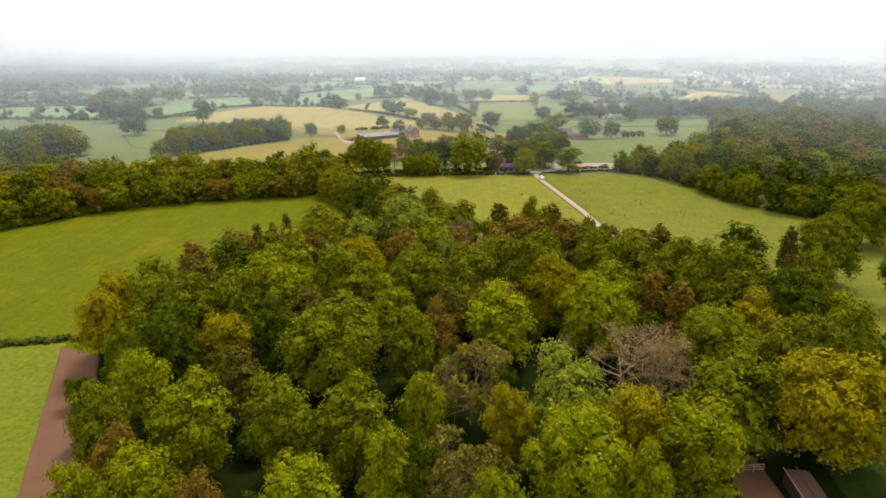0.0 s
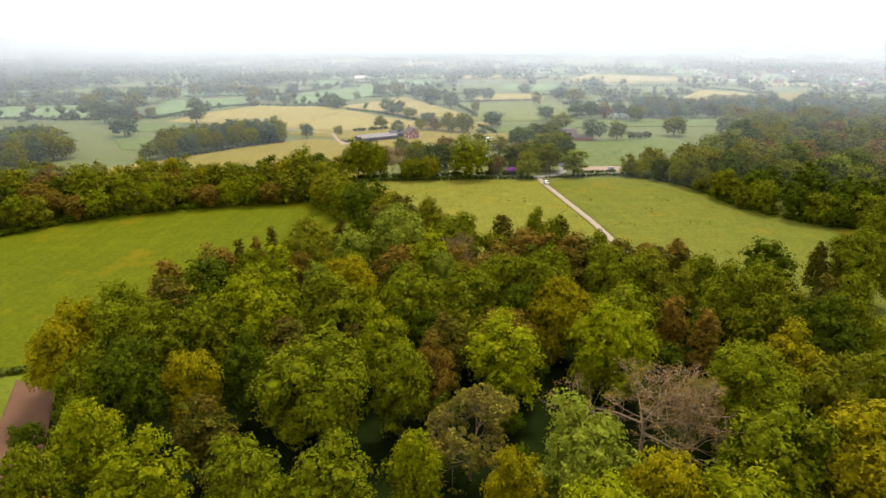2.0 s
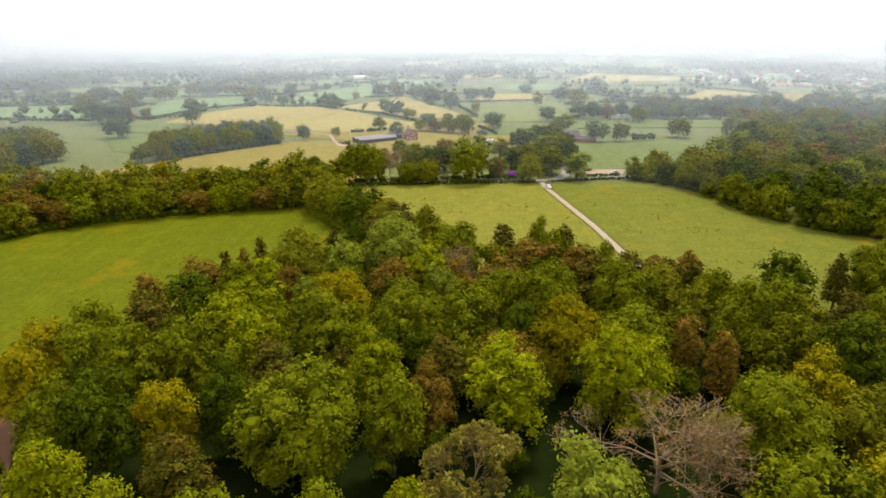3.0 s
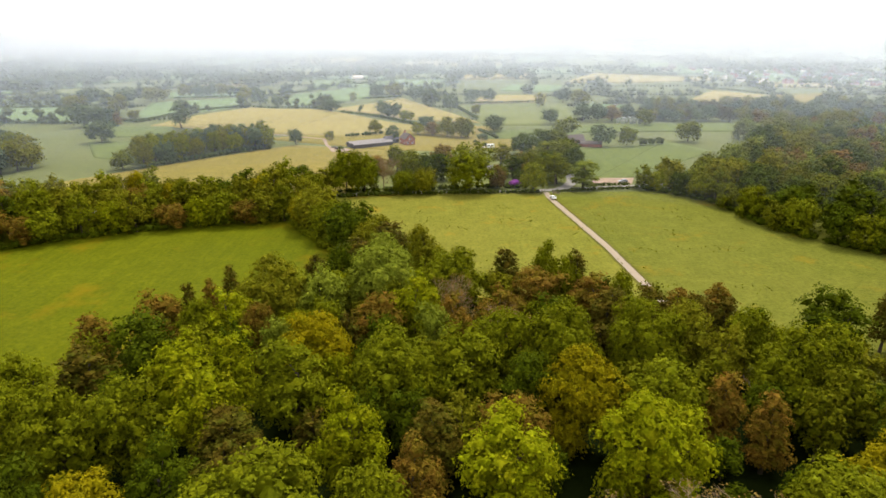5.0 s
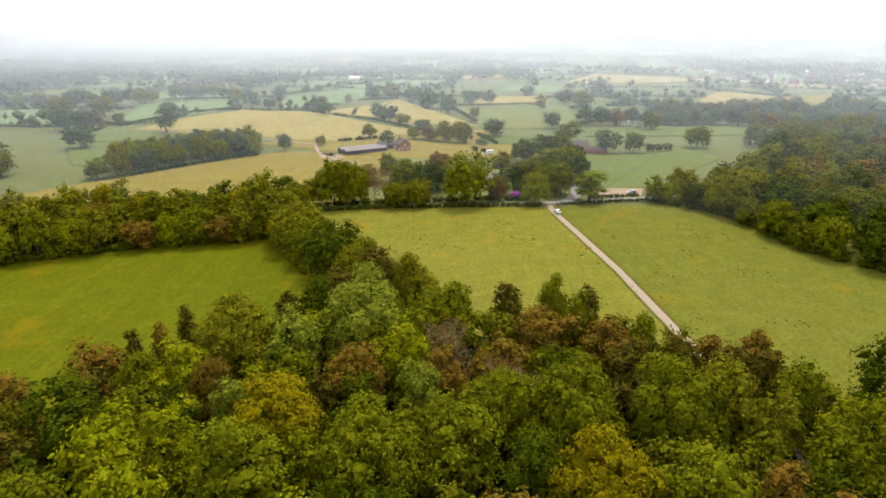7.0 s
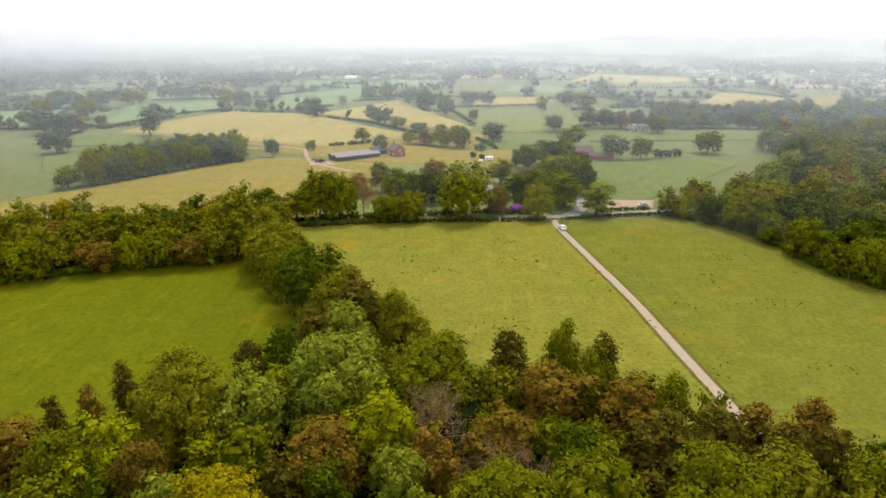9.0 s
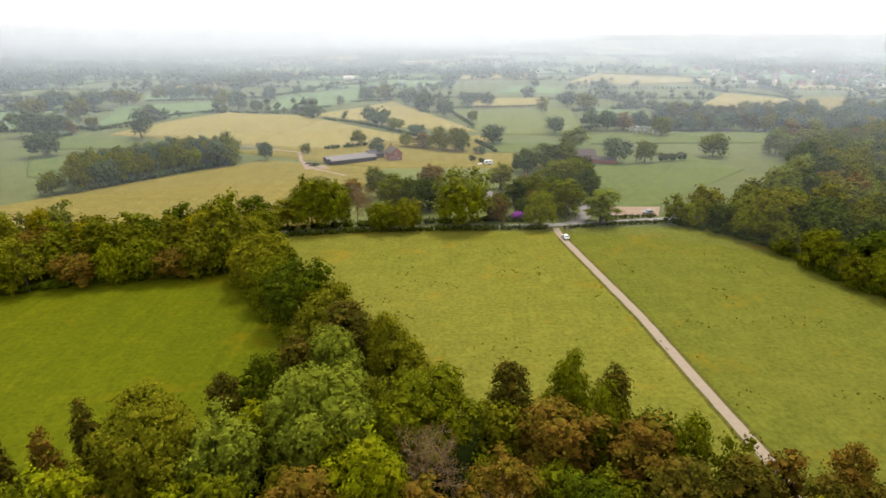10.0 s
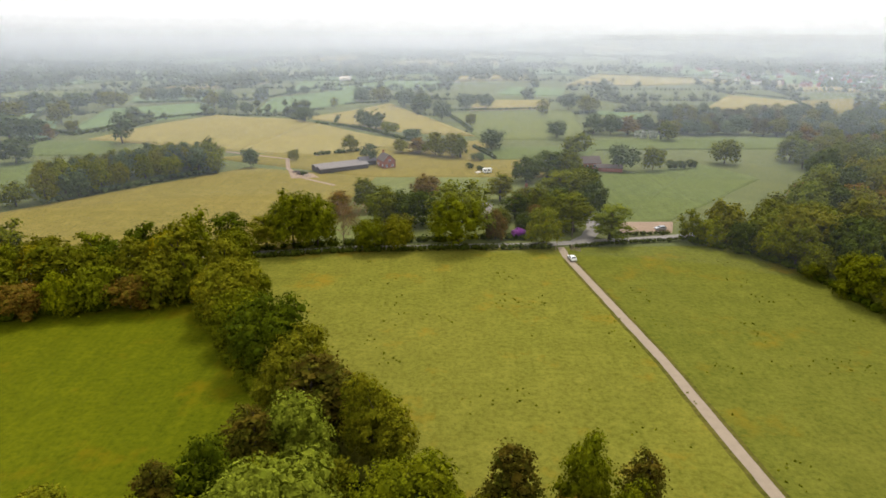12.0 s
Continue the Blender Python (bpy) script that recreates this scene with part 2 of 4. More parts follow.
def ribbon(name, line, width, mat, label, lift=0.1, category="track"):
    """A strip of ground along a line, with a slightly crowned, wavering edge."""
    pts = []
    for (x0, y0), (x1, y1) in zip(line, line[1:]):
        steps = max(2, int(math.hypot(x1 - x0, y1 - y0) / 2.5))
        pts += [(x0 + (x1 - x0) * i / steps, y0 + (y1 - y0) * i / steps) for i in range(steps)]
    pts.append(line[-1])
    verts, faces = [], []
    for i, (x, y) in enumerate(pts):
        x0, y0 = pts[max(0, i - 1)]
        x1, y1 = pts[min(len(pts) - 1, i + 1)]
        d = math.hypot(x1 - x0, y1 - y0)
        nx, ny = (y1 - y0) / d, -(x1 - x0) / d
        for k, (s, up) in enumerate(((-0.5, 0), (-0.2, 0.06), (0.2, 0.06), (0.5, 0))):
            w = width * s * (1 + 0.14 * noise.noise((x * 0.4, y * 0.4, k)))
            px, py = x + nx * w, y + ny * w
            verts.append((px, py, terrain(px, py) + lift + up))
        if i:
            o = 4 * i
            faces += [(o - 4 + k, o - 3 + k, o + 1 + k, o + k) for k in range(3)]
    return tagged(new(name, fresh(name, verts, faces, mat, True)), label, category, "", "structure")


ICO = bmesh.new()
bmesh.ops.create_icosphere(ICO, subdivisions=1, radius=1)
ICO_V = np.array([v.co[:] for v in ICO.verts])
ICO_F = np.array([[v.index for v in f.verts] for f in ICO.faces])
ICO.free()


def leaves(rng, centres, radii, outward, count, size, spread=0.75, lift=0.25, flat=1.0):
    """Leaf sprays on the outer side of many clumps: each a bent kite of two triangles."""
    pick = rng.integers(0, len(centres), count)
    d = rng.normal(size=(count, 3))
    d /= np.linalg.norm(d, axis=1)[:, None]
    o = outward[pick]
    back = (d * o).sum(1) < -0.15
    d[back] = d[back] - 2 * (d[back] * o[back]).sum(1)[:, None] * o[back]
    squash = np.array((1, 1, flat))
    p = centres[pick] + d * squash * (radii[pick] * rng.uniform(0.8, 1.16, count))[:, None]
    nrm = d + rng.normal(size=(count, 3)) * spread * 0.5 + np.array((0, 0, lift))
    nrm /= np.linalg.norm(nrm, axis=1)[:, None]
    a = np.cross(nrm, rng.normal(size=(count, 3)))
    a /= np.linalg.norm(a, axis=1)[:, None]
    b = np.cross(nrm, a)
    s = (size * rng.uniform(0.6, 1.35, count))[:, None]
    quad = np.stack([p - a * s, p - b * s * 0.55 - nrm * s * 0.15, p + a * s, p + b * s * 0.55 - nrm * s * 0.15], 1)
    verts = quad.reshape(-1, 3)
    base = np.arange(count)[:, None] * 4
    faces = np.concatenate([base + np.array((0, 1, 2)), base + np.array((0, 2, 3))], 0)
    return verts, faces


def cores(rng, centres, radii, shrink=0.86, flat=1.0):
    """A rough inner mass for each clump, so that the crown is dense but uneven."""
    verts, faces = [], []
    for i, (c, r) in enumerate(zip(centres, radii)):
        k = ICO_V * (1 + rng.uniform(-0.16, 0.16, (len(ICO_V), 1))) * r * shrink * np.array((1, 1, flat))
        verts.append(k + c)
        faces.append(ICO_F + i * len(ICO_V))
    return np.concatenate(verts), np.concatenate(faces)


def joined(name, bits, mat=None, smooth=False):
    """One mesh of many bits."""
    verts, faces, o = [], [], 0
    for v, f in bits:
        verts.append(np.asarray(v))
        faces.append(np.asarray(f) + o)
        o += len(v)
    return fresh(name, np.concatenate(verts).tolist(), np.concatenate(faces).tolist(), mat, smooth)


def tube(a, b, ra, rb, sides=6):
    a, b = np.array(a, float), np.array(b, float)
    d = (b - a) / np.linalg.norm(b - a)
    u = np.cross(d, (0.3, 0.9, 0.1))
    u /= np.linalg.norm(u)
    w = np.cross(d, u)
    ang = np.arange(sides) * 2 * math.pi / sides
    ring = np.cos(ang)[:, None] * u + np.sin(ang)[:, None] * w
    v = np.concatenate([a + ring * ra, b + ring * rb])
    f = []
    for i in range(sides):
        j = (i + 1) % sides
        f += [(i, j, sides + j), (i, sides + j, sides + i)]
    return v, np.array(f)


def bent_tube(points, radii, sides=6):
    """A continuous tube through several points."""
    points = [np.array(p, float) for p in points]
    verts, faces = [], []
    ang = np.arange(sides) * 2 * math.pi / sides
    for k, (p, r) in enumerate(zip(points, radii)):
        d = points[min(k + 1, len(points) - 1)] - points[max(k - 1, 0)]
        d /= np.linalg.norm(d)
        u = np.cross(d, (0.31, 0.92, 0.12))
        u /= np.linalg.norm(u)
        w = np.cross(d, u)
        verts.append(p + (np.cos(ang)[:, None] * u + np.sin(ang)[:, None] * w) * r)
        if k:
            o = (k - 1) * sides
            for i in range(sides):
                j = (i + 1) % sides
                faces += [(o + i, o + j, o + sides + j), (o + i, o + sides + j, o + sides + i)]
    return np.concatenate(verts), np.array(faces)


def trunk_mesh(rng, height, radius, centres, limbs, top=0.75):
    """A tapered, slightly leaning trunk with limbs that reach into the crown."""
    spine = [np.array((0.0, 0.0, -0.3))]
    lean = rng.normal(size=2) * 0.03
    for k in range(1, 5):
        spine.append(np.array((lean[0] * k * height * 0.2 + rng.normal() * 0.1, lean[1] * k * height * 0.2 + rng.normal() * 0.1, height * top * k / 4)))
    bits = [bent_tube(spine, [radius * q for q in (1.3, 0.85, 0.65, 0.45, 0.2)], 7)]
    for c in centres[rng.permutation(len(centres))[:limbs]]:
        z = min(c[2] * 0.75, height * top * 0.95)
        k = max(0.0, z / (height * top) * 4)
        i = min(3, int(k))
        root = spine[i] + (spine[i + 1] - spine[i]) * (k - i)
        mid = root + (c - root) * 0.5 + np.array((0, 0, -0.3))
        bits.append(bent_tube([root, mid, c], [radius * 0.42, radius * 0.26, radius * 0.08], 5))
    return joined("trunk", bits, BARK, True)


def tufts(rng, c, r, d, each, low=0.42, high=0.62):
    """Splits every clump into smaller tufts on its outer side."""
    n = len(c) * each
    k = np.repeat(np.arange(len(c)), each)
    e = rng.normal(size=(n, 3))
    e /= np.linalg.norm(e, axis=1)[:, None]
    back = (e * d[k]).sum(1) < -0.25
    e[back] *= -1
    e = e * 0.7 + d[k] * 0.5
    e /= np.linalg.norm(e, axis=1)[:, None]
    return c[k] + e * r[k, None] * 0.78, r[k] * rng.uniform(low, high, n), e


def sprays(rng, c, r, low, count, cards, size, dome=0.45, wild=0.42, rise=0.55):
    """Leafy sprays laid like shingles over the outside of overlapping lobes: each a ragged, drooping plate of leaves
    on a branch end, with looser leaves hanging below it, round a rough inner mass."""
    pick = rng.choice(len(c), 9000, p=r * r / (r * r).sum())
    d = rng.normal(size=(9000, 3))
    d /= np.linalg.norm(d, axis=1)[:, None]
    p = c[pick] + d * r[pick, None]
    ok = p[:, 2] > low
    for k in range(len(c)):
        ok &= (((p - c[k]) ** 2).sum(1) > (0.92 * r[k]) ** 2) | (pick == k)
    p, d = p[ok], d[ok]
    gap, chosen = math.sqrt(4.0 * math.pi * (r * r).sum() * ok.mean() / count) * 0.80, []
    spots = np.zeros((0, 3))
    for k in range(len(p)):
        if not len(spots) or ((spots - p[k]) ** 2).sum(1).min() > (gap * (0.7 + 0.6 * ((k * 37) % 10) / 10)) ** 2:
            chosen.append(k)
            spots = p[chosen]
            if len(chosen) >= count:
                break
    tc, td = p[chosen], d[chosen]
    m = len(tc)
    rt = gap * rng.uniform(0.55, 1.15, m)
    tc = tc + td * (rng.uniform(-0.55, 0.25, m) * rt)[:, None]
    axis = td * 0.65 + rng.normal(size=(m, 3)) * 0.16 + np.array((0, 0, rise))
    axis /= np.linalg.norm(axis, axis=1)[:, None]
    e1 = np.cross(axis, rng.normal(size=(m, 3)))
    e1 /= np.linalg.norm(e1, axis=1)[:, None]
    e2 = np.cross(axis, e1)
    t = rng.choice(m, cards, p=rt ** 2 / (rt ** 2).sum())
    ang, rho = rng.uniform(0, 2 * math.pi, cards), np.sqrt(rng.random(cards)) * rng.uniform(0.75, 1.15, cards)
    rho *= 1 + 0.28 * np.sin(ang * 3 + t * 1.7) * rho
    below = rng.random(cards) < 0.30
    radial = np.cos(ang)[:, None] * e1[t] + np.sin(ang)[:, None] * e2[t]
    depth = np.where(below, -rng.random(cards) * 0.9, dome * (1 - rho * rho) + rng.normal(size=cards) * 0.09)
    pos = tc[t] + (radial * np.where(below, 0.8 * rho, rho)[:, None] + axis[t] * depth[:, None]) * rt[t, None]
    nrm = axis[t] * 0.8 + radial * (0.6 * rho)[:, None] + rng.normal(size=(cards, 3)) * wild
    nrm /= np.linalg.norm(nrm, axis=1)[:, None]
    a = np.cross(nrm, rng.normal(size=(cards, 3)))
    a /= np.linalg.norm(a, axis=1)[:, None]
    b = np.cross(nrm, a)
    s = (size * rng.uniform(0.6, 1.35, cards))[:, None]
    quad = np.stack([pos - a * s, pos - b * s * 0.6 - nrm * s * 0.15, pos + a * s, pos + b * s * 0.6 - nrm * s * 0.15], 1)
    base = np.arange(cards)[:, None] * 4
    faces = np.concatenate([base + np.array((0, 1, 2)), base + np.array((0, 2, 3))], 0)
    ribs = np.stack([e1 * 0.50, e2 * 0.50, e1 * -0.50, e2 * -0.50, axis * (dome - 0.2), axis * -0.5], 1) * rt[:, None, None] * rng.uniform(0.75, 1.1, (m, 6, 1)) + tc[:, None]
    octa = np.array([(0, 1, 4), (1, 2, 4), (2, 3, 4), (3, 0, 4), (1, 0, 5), (2, 1, 5), (3, 2, 5), (0, 3, 5)])
    plates = (ribs.reshape(-1, 3), (octa[None] + (np.arange(m) * 6)[:, None, None]).reshape(-1, 3))
    return [cores(rng, c, r, 0.58), plates, (quad.reshape(-1, 3), faces)]


def broadleaf(seed, height, spread, cards, size, lobes=17, low=0.12, count=110):
    """Trunk and crown meshes of a broadleaved tree."""
    rng = np.random.default_rng(seed)
    zc, rz = height * (low + 1) / 2, height * (1 - low) / 2
    i = np.arange(lobes) + 0.5
    phi, cz = i * 2.39996 + rng.uniform(0, 6), 1 - 1.75 * i / lobes
    h = np.clip(1 - cz * cz, 0, 1) ** np.where(cz < 0, 0.25, 0.5)
    d = np.stack([np.cos(phi) * h, np.sin(phi) * h, cz], 1) + rng.normal(size=(lobes, 3)) * 0.10
    r = spread * rng.uniform(0.25, 0.42, lobes)
    reach = rng.uniform(0.78, 1.14, lobes)
    c = d * np.stack([spread * reach - r, spread * reach - r, rz * reach - r], 1) + np.array((0, 0, zc))
    c, r = np.concatenate([c, [(0, 0, zc)]]), np.concatenate([r, [spread * 0.55]])
    bits = sprays(rng, c, r, height * low * 0.6, count, cards, size)
    return trunk_mesh(rng, height, 0.022 * height, c, 6 if cards > 1000 else 0), joined("crown", bits)


def conifer(seed, height, spread, cards, size, count=190):
    """Trunk and crown meshes of a pine with a ragged, narrowing crown."""
    rng = np.random.default_rng(seed)
    lobes = 20
    u = np.linspace(0.24, 0.93, lobes) + rng.uniform(-0.02, 0.02, lobes)
    ang = np.arange(lobes) * 2.4 + rng.uniform(-0.5, 0.5, lobes)
    full = spread * np.clip(1.15 - u, 0.08, 0.75) ** 0.6
    r = full * rng.uniform(0.42, 0.62, lobes)
    wide = (full - r) * rng.uniform(0.8, 1.3, lobes)
    c = np.stack([np.cos(ang) * wide, np.sin(ang) * wide, u * height], 1)
    bits = sprays(rng, c, r, height * 0.15, count, cards, size, 0.25, 0.75, 0.9)
    return trunk_mesh(rng, height, 0.02 * height, c, 5 if cards > 1000 else 0, 0.9), joined("crown", bits)


def branching(seed, height, spread, cards, size, each=3):
    """Trunk and limbs of a leafless tree, its fine twigs and a few buds."""
    rng = np.random.default_rng(seed)
    wood, twigs, ends = [], [], []
    def grow(p, d, length, radius, depth):
        q = p + d * length
        (wood if depth < 3 else twigs).append(tube(p, q, radius, radius * 0.6, 5 if depth < 3 else 3))
        if depth == 6:
            ends.append(q)
            return
        for k in range(7 if depth == 0 else 3):
            e = d * (0.8 if depth else 0.75) + rng.normal(size=3) * (0.5 if depth else 0.62) + np.array((0, 0, 0.10))
            grow(q if depth else p + d * length * rng.uniform(0.5, 1.0), e / np.linalg.norm(e), length * rng.uniform(0.66, 0.82) * (0.62 if depth == 0 else 1), radius * (0.55 if depth < 3 else 0.7), depth + 1)
    grow(np.array((0, 0, -0.2)), np.array((0.02, 0.01, 1.0)), height * 0.42, 0.016 * height, 0)
    tips = np.array(ends)
    k = rng.permutation(len(tips))[:cards]
    v, f = leaves(rng, tips[k], np.full(len(k), 0.4), np.tile((0, 0, 1.0), (len(k), 1)), len(k) * each, size, 2.0, 0.0)
    return joined("trunk", wood, PALE_BARK, True), joined("twigwork", twigs, PALE_BARK), joined("crown", [(v, f)])


SHAPES = {
    "round": [broadleaf(11 + k, 18, 5.5, 4300, 0.285, 16 + 2 * (k % 3), 0.03 + 0.04 * (k % 3), 85) for k in range(5)],
    "tall": [broadleaf(31 + k, 20, 4.6, 4000, 0.275, 20, 0.05, 80) for k in range(3)],
    "pine": [conifer(51 + k, 18, 4.2, 4000, 0.235, 120) for k in range(4)],
    "round_near": [broadleaf(21 + k, 18, 5.5, 6000, 0.245, 18 + k, 0.08, 110) for k in range(5)],
    "pine_near": [conifer(57 + k, 18, 4.2, 4400, 0.22, 140) for k in range(2)],
    "round_big": [broadleaf(26 + k, 20, 8.0, 9600, 0.27, 24 + 2 * k, 0.06, 170) for k in range(3)],
    "round_mid": [broadleaf(61 + k, 18, 5.5, 1500, 0.46, 17, 0.10, 50) for k in range(4)],
    "pine_mid": [conifer(67 + k, 18, 4.2, 1300, 0.40, 60) for k in range(2)],
    "round_far": [broadleaf(71 + k, 18, 5.5, 1250, 0.48, 15, -0.02, 60) for k in range(5)],
    "pine_far": [conifer(81 + k, 18, 4.2, 1100, 0.42, 56) for k in range(2)],
    "round_dist": [broadleaf(85 + k, 18, 5.5, 620, 0.68, 14, 0.02, 40) for k in range(4)],
    "wide": [broadleaf(101 + k, 15, 7.5, 4600, 0.31, 20, 0.06, 100) for k in range(3)],
    "wide_far": [broadleaf(105 + k, 15, 7.5, 1800, 0.48, 18, 0.0, 70) for k in range(4)],
    "wide_dist": [broadleaf(111 + k, 15, 7.5, 680, 0.72, 15, 0.04, 44) for k in range(3)],
    "pine_dist": [conifer(89, 18, 4.2, 480, 0.62, 40)],
    "sparse": [branching(96 + k, 16, 4.0, 1400, 0.27, 7) for k in range(2)],
    "bare": [branching(91 + k, 16, 5.0, 900, 0.13) for k in range(2)],
}
SIZE = {"wide": (15, 7.5), "round": (18, 5.5), "tall": (20, 4.6), "pine": (18, 4.2), "bare": (16, 5.0), "sparse": (16, 4.6)}
WORDS = {
    "oak": ("oak_tree", "mid-green oak tree in full spring leaf"),
    "lime": ("lime_tree", "bright yellow-green lime tree with fresh leaves"),
    "gold": ("maple_tree", "golden-yellow maple tree with a broad domed crown"),
    "ash": ("ash_tree", "leafy green ash tree with a loose crown"),
    "farm": ("hedgerow_oak", "dark hedgerow oak with a rounded crown, haze mixed into its blue-green leaves"),
    "dark": ("sycamore_tree", "dark green sycamore tree with a dense crown"),
    "olive": ("oak_tree", "olive-green oak tree with a spreading crown"),
    "pale": ("chestnut_tree", "pale green chestnut tree with drooping leaves"),
    "pine": ("pine_tree", "dark brownish-green pine tree with ragged tiers"),
    "copper": ("beech_tree", "reddish-brown beech tree with thin spring leaves"),
    "bare": ("bare_tree", "bare grey-brown ash tree with fine twigs"),
    "dying": ("dying_tree", "half-dead tree with pale bare limbs and sparse leaves"),
}
MADE = {}


def tree(kind, x, y, height, radius, group, detail=""):
    """One tree: an empty at its foot with its trunk and its crown. Alike trees share meshes."""
    shape = {"pine": "pine", "copper": U.choice(("pine", "tall", "round")), "bare": "bare", "dying": "sparse"}.get(kind) or U.choice(("round", "round", "round", "tall"))
    if detail and shape not in ("bare", "sparse"):
        shape = ("pine" if shape == "pine" else "round") + detail
    if shape.startswith("round") and shape != "round_big" and height < 2.5 * radius:
        shape = "wide" + (detail if detail in ("_far", "_dist") else "")
    pick = U.randrange(len(SHAPES[shape]))
    meshes = SHAPES[shape][pick]
    h0, r0 = (20, 8.0) if shape == "round_big" else SIZE[shape.split("_")[0]]
    m = pose(x, y, terrain(x, y), 0, 0, U.uniform(0, 360))
    size = Vector((radius / r0, radius / r0, height / h0))
    if (kind, shape, pick) in MADE:
        first = MADE[kind, shape, pick]
        ob = copy_thing(first, m @ Matrix.Diagonal((*(a / b for a, b in zip(size, first.scale)), 1)))
        tagged(ob, group=group)
        return ob
    name, label = WORDS[kind]
    ob = tagged(new(name), label, "tree", group)
    for me in meshes:
        p = part(me.name.split(".")[0], me, None, ob)
        if me.name.startswith("crown"):
            if not me.materials:
                me.materials.append(None)
            p.material_slots[0].link = "OBJECT"
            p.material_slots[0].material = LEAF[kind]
    ob.matrix_basis = m @ Matrix.Diagonal((*size, 1))
    MADE[kind, shape, pick] = ob
    return ob


def scatter(poly, gap, taken, seed, tries=6000):
    """Points inside a plot, no two nearer than gap, clear of what stands there already."""
    rng = random.Random(seed)
    xs, ys = [p[0] for p in poly], [p[1] for p in poly]
    got = []
    for _ in range(tries):
        x, y = rng.uniform(min(xs), max(xs)), rng.uniform(min(ys), max(ys))
        if not inside(poly, x, y):
            continue
        if any((x - a) ** 2 + (y - b) ** 2 < gap * gap for a, b in got) or any((x - a) ** 2 + (y - b) ** 2 < (0.5 * gap + 0.72 * r) ** 2 for a, b, r in taken):
            continue
        got.append((x, y))
    return got


def clump_row(line, height, width, gap, seed, cards=26, size=0.35):
    """Verts and faces of a leafy hedge along a line."""
    rng = np.random.default_rng(seed)
    c = []
    for (x0, y0), (x1, y1) in zip(line, line[1:]):
        k = max(1, int(math.hypot(x1 - x0, y1 - y0) / gap))
        for i in range(k):
            u = (i + rng.uniform(-0.3, 0.3)) / k
            x, y = x0 + (x1 - x0) * u, y0 + (y1 - y0) * u
            c.append((x + rng.normal() * width * 0.12, y + rng.normal() * width * 0.12, terrain(x, y) + height * 0.45))
    c = np.array(c)
    r = rng.uniform(0.6, 1.25, len(c)) * width * 0.62
    out = np.tile((0, 0, 1.0), (len(c), 1))
    flat = height * 0.62 / (width * 0.62)
    return [leaves(rng, c, r, out, cards * len(c), size, 1.0, 0.3, flat), cores(rng, c, r, 0.78, flat)]


def hedge(line, height, width, label, seed, gap=1.2, cards=26, size=0.35):
    bits = clump_row(line, height, width, gap, seed, cards, size)
    return tagged(new("hedge", joined("hedge", bits, LEAF["hedge"])), label, "hedge", "hedges", "structure")


# ---- the land ----
def spaced(near, step, end, grow):
    out, v = [], 0.0
    while v < end:
        out.append(v)
        v += step if v < near else step * (1 + (v - near) * grow)
    return out + [end]


side = spaced(500, 25, 4600, 0.006)
gx = [-v for v in side[:0:-1]] + side
gy = [-v for v in spaced(100, 50, 3000, 0.01)[:0:-1]] + spaced(900, 25, 4600, 0.004)
land_v = [(x, y, terrain(x, y) - 0.12 - 0.3 * smooth01(330, 500, y) - 1.2 * smooth01(850, 1100, y)) for y in gy for x in gx]
land_f = [(j * len(gx) + i, j * len(gx) + i + 1, (j + 1) * len(gx) + i + 1, (j + 1) * len(gx) + i) for j in range(len(gy) - 1) for i in range(len(gx) - 1)]
tagged(new("ground", fresh("ground", land_v, land_f, LAND, True)), "green farmland that rolls away to the horizon", "ground", "", "structure")

field("field", [(-330, 60), (10, 60), (-20, 270), (-330, 270)], GRASS_LEFT, "smooth grass meadow beside the wood", 0.0)
field("field", [(-2, 150), (61.5, 147), (47.4, 301), (-58, 297)], GRASS_FIELD, "grazed meadow with buttercups beside the track", 0.05, 20)
field("field", [(61.5, 147), (170, 140), (150, 305), (47.4, 301)], GRASS_RIGHT, "deeper green grazed meadow between track and wood", 0.05, 20)
field("field", [(-330, -60), (1, -60), (-84, 118.5), (-330, 108)], GRASS_NEAR, "light green grass field beside bare earth", 0.06)
field("field", [(58, 40), (330, 40), (330, 232), (100, 232)], GRASS_RIGHT, "grass meadow that runs on beside the wood", 0.02)
field("forest_floor", [(-34, 30), (58, 30), (88, 146), (-74, 114)], SHADE_FLOOR, "leaf litter under the trees, darkened in colour for the crowns' shade", 0.12)
field("forest_floor", [(-74, 118), (70, 118), (58, 160), (-40, 172)], SHADE_FLOOR, "leaf litter under the trees, darkened in colour for the crowns' shade", 0.13)
field("forest_floor", [(-58, 158), (64, 150), (40, 179), (-12, 192)], SHADE_FLOOR, "leaf litter under the trees, darkened in colour for the crowns' shade", 0.14)
field("earth_strip", [(-48, 40), (-38, 40), (-73, 112), (-84, 117)], EARTH, "strip of bare reddish-brown earth", 0.16)
field("lawn", [(56, 40), (100, 40), (95, 82), (60, 78)], SHADE_LAWN, "lawn beside the shed, its green darkened to hold the shade", 0.18)
field("field", [(-215, 280), (-40, 300), (-25, 405), (-95, 428)], GRASS_DRY, "dry yellowish pasture below the farm", 0.1)
field("field", [(-40, 300), (62, 306), (70, 405), (-25, 405)], MEADOW_GREEN, "green paddock behind the roadside trees", 0.1)
field("field", [(-125, 455), (-25, 405), (70, 405), (34, 520)], GRASS_DRY, "dry yellowish pasture round the farm", 0.12)
field("field", [(76, 324), (151, 436), (88, 410), (66, 352)], CROP_GREEN, "smooth green crop field behind the lane", 0.10)
field("field", [(70, 320), (95, 332), (165, 404), (148, 442)], CROP_GREEN, "smooth green crop field behind the lane", 0.15)
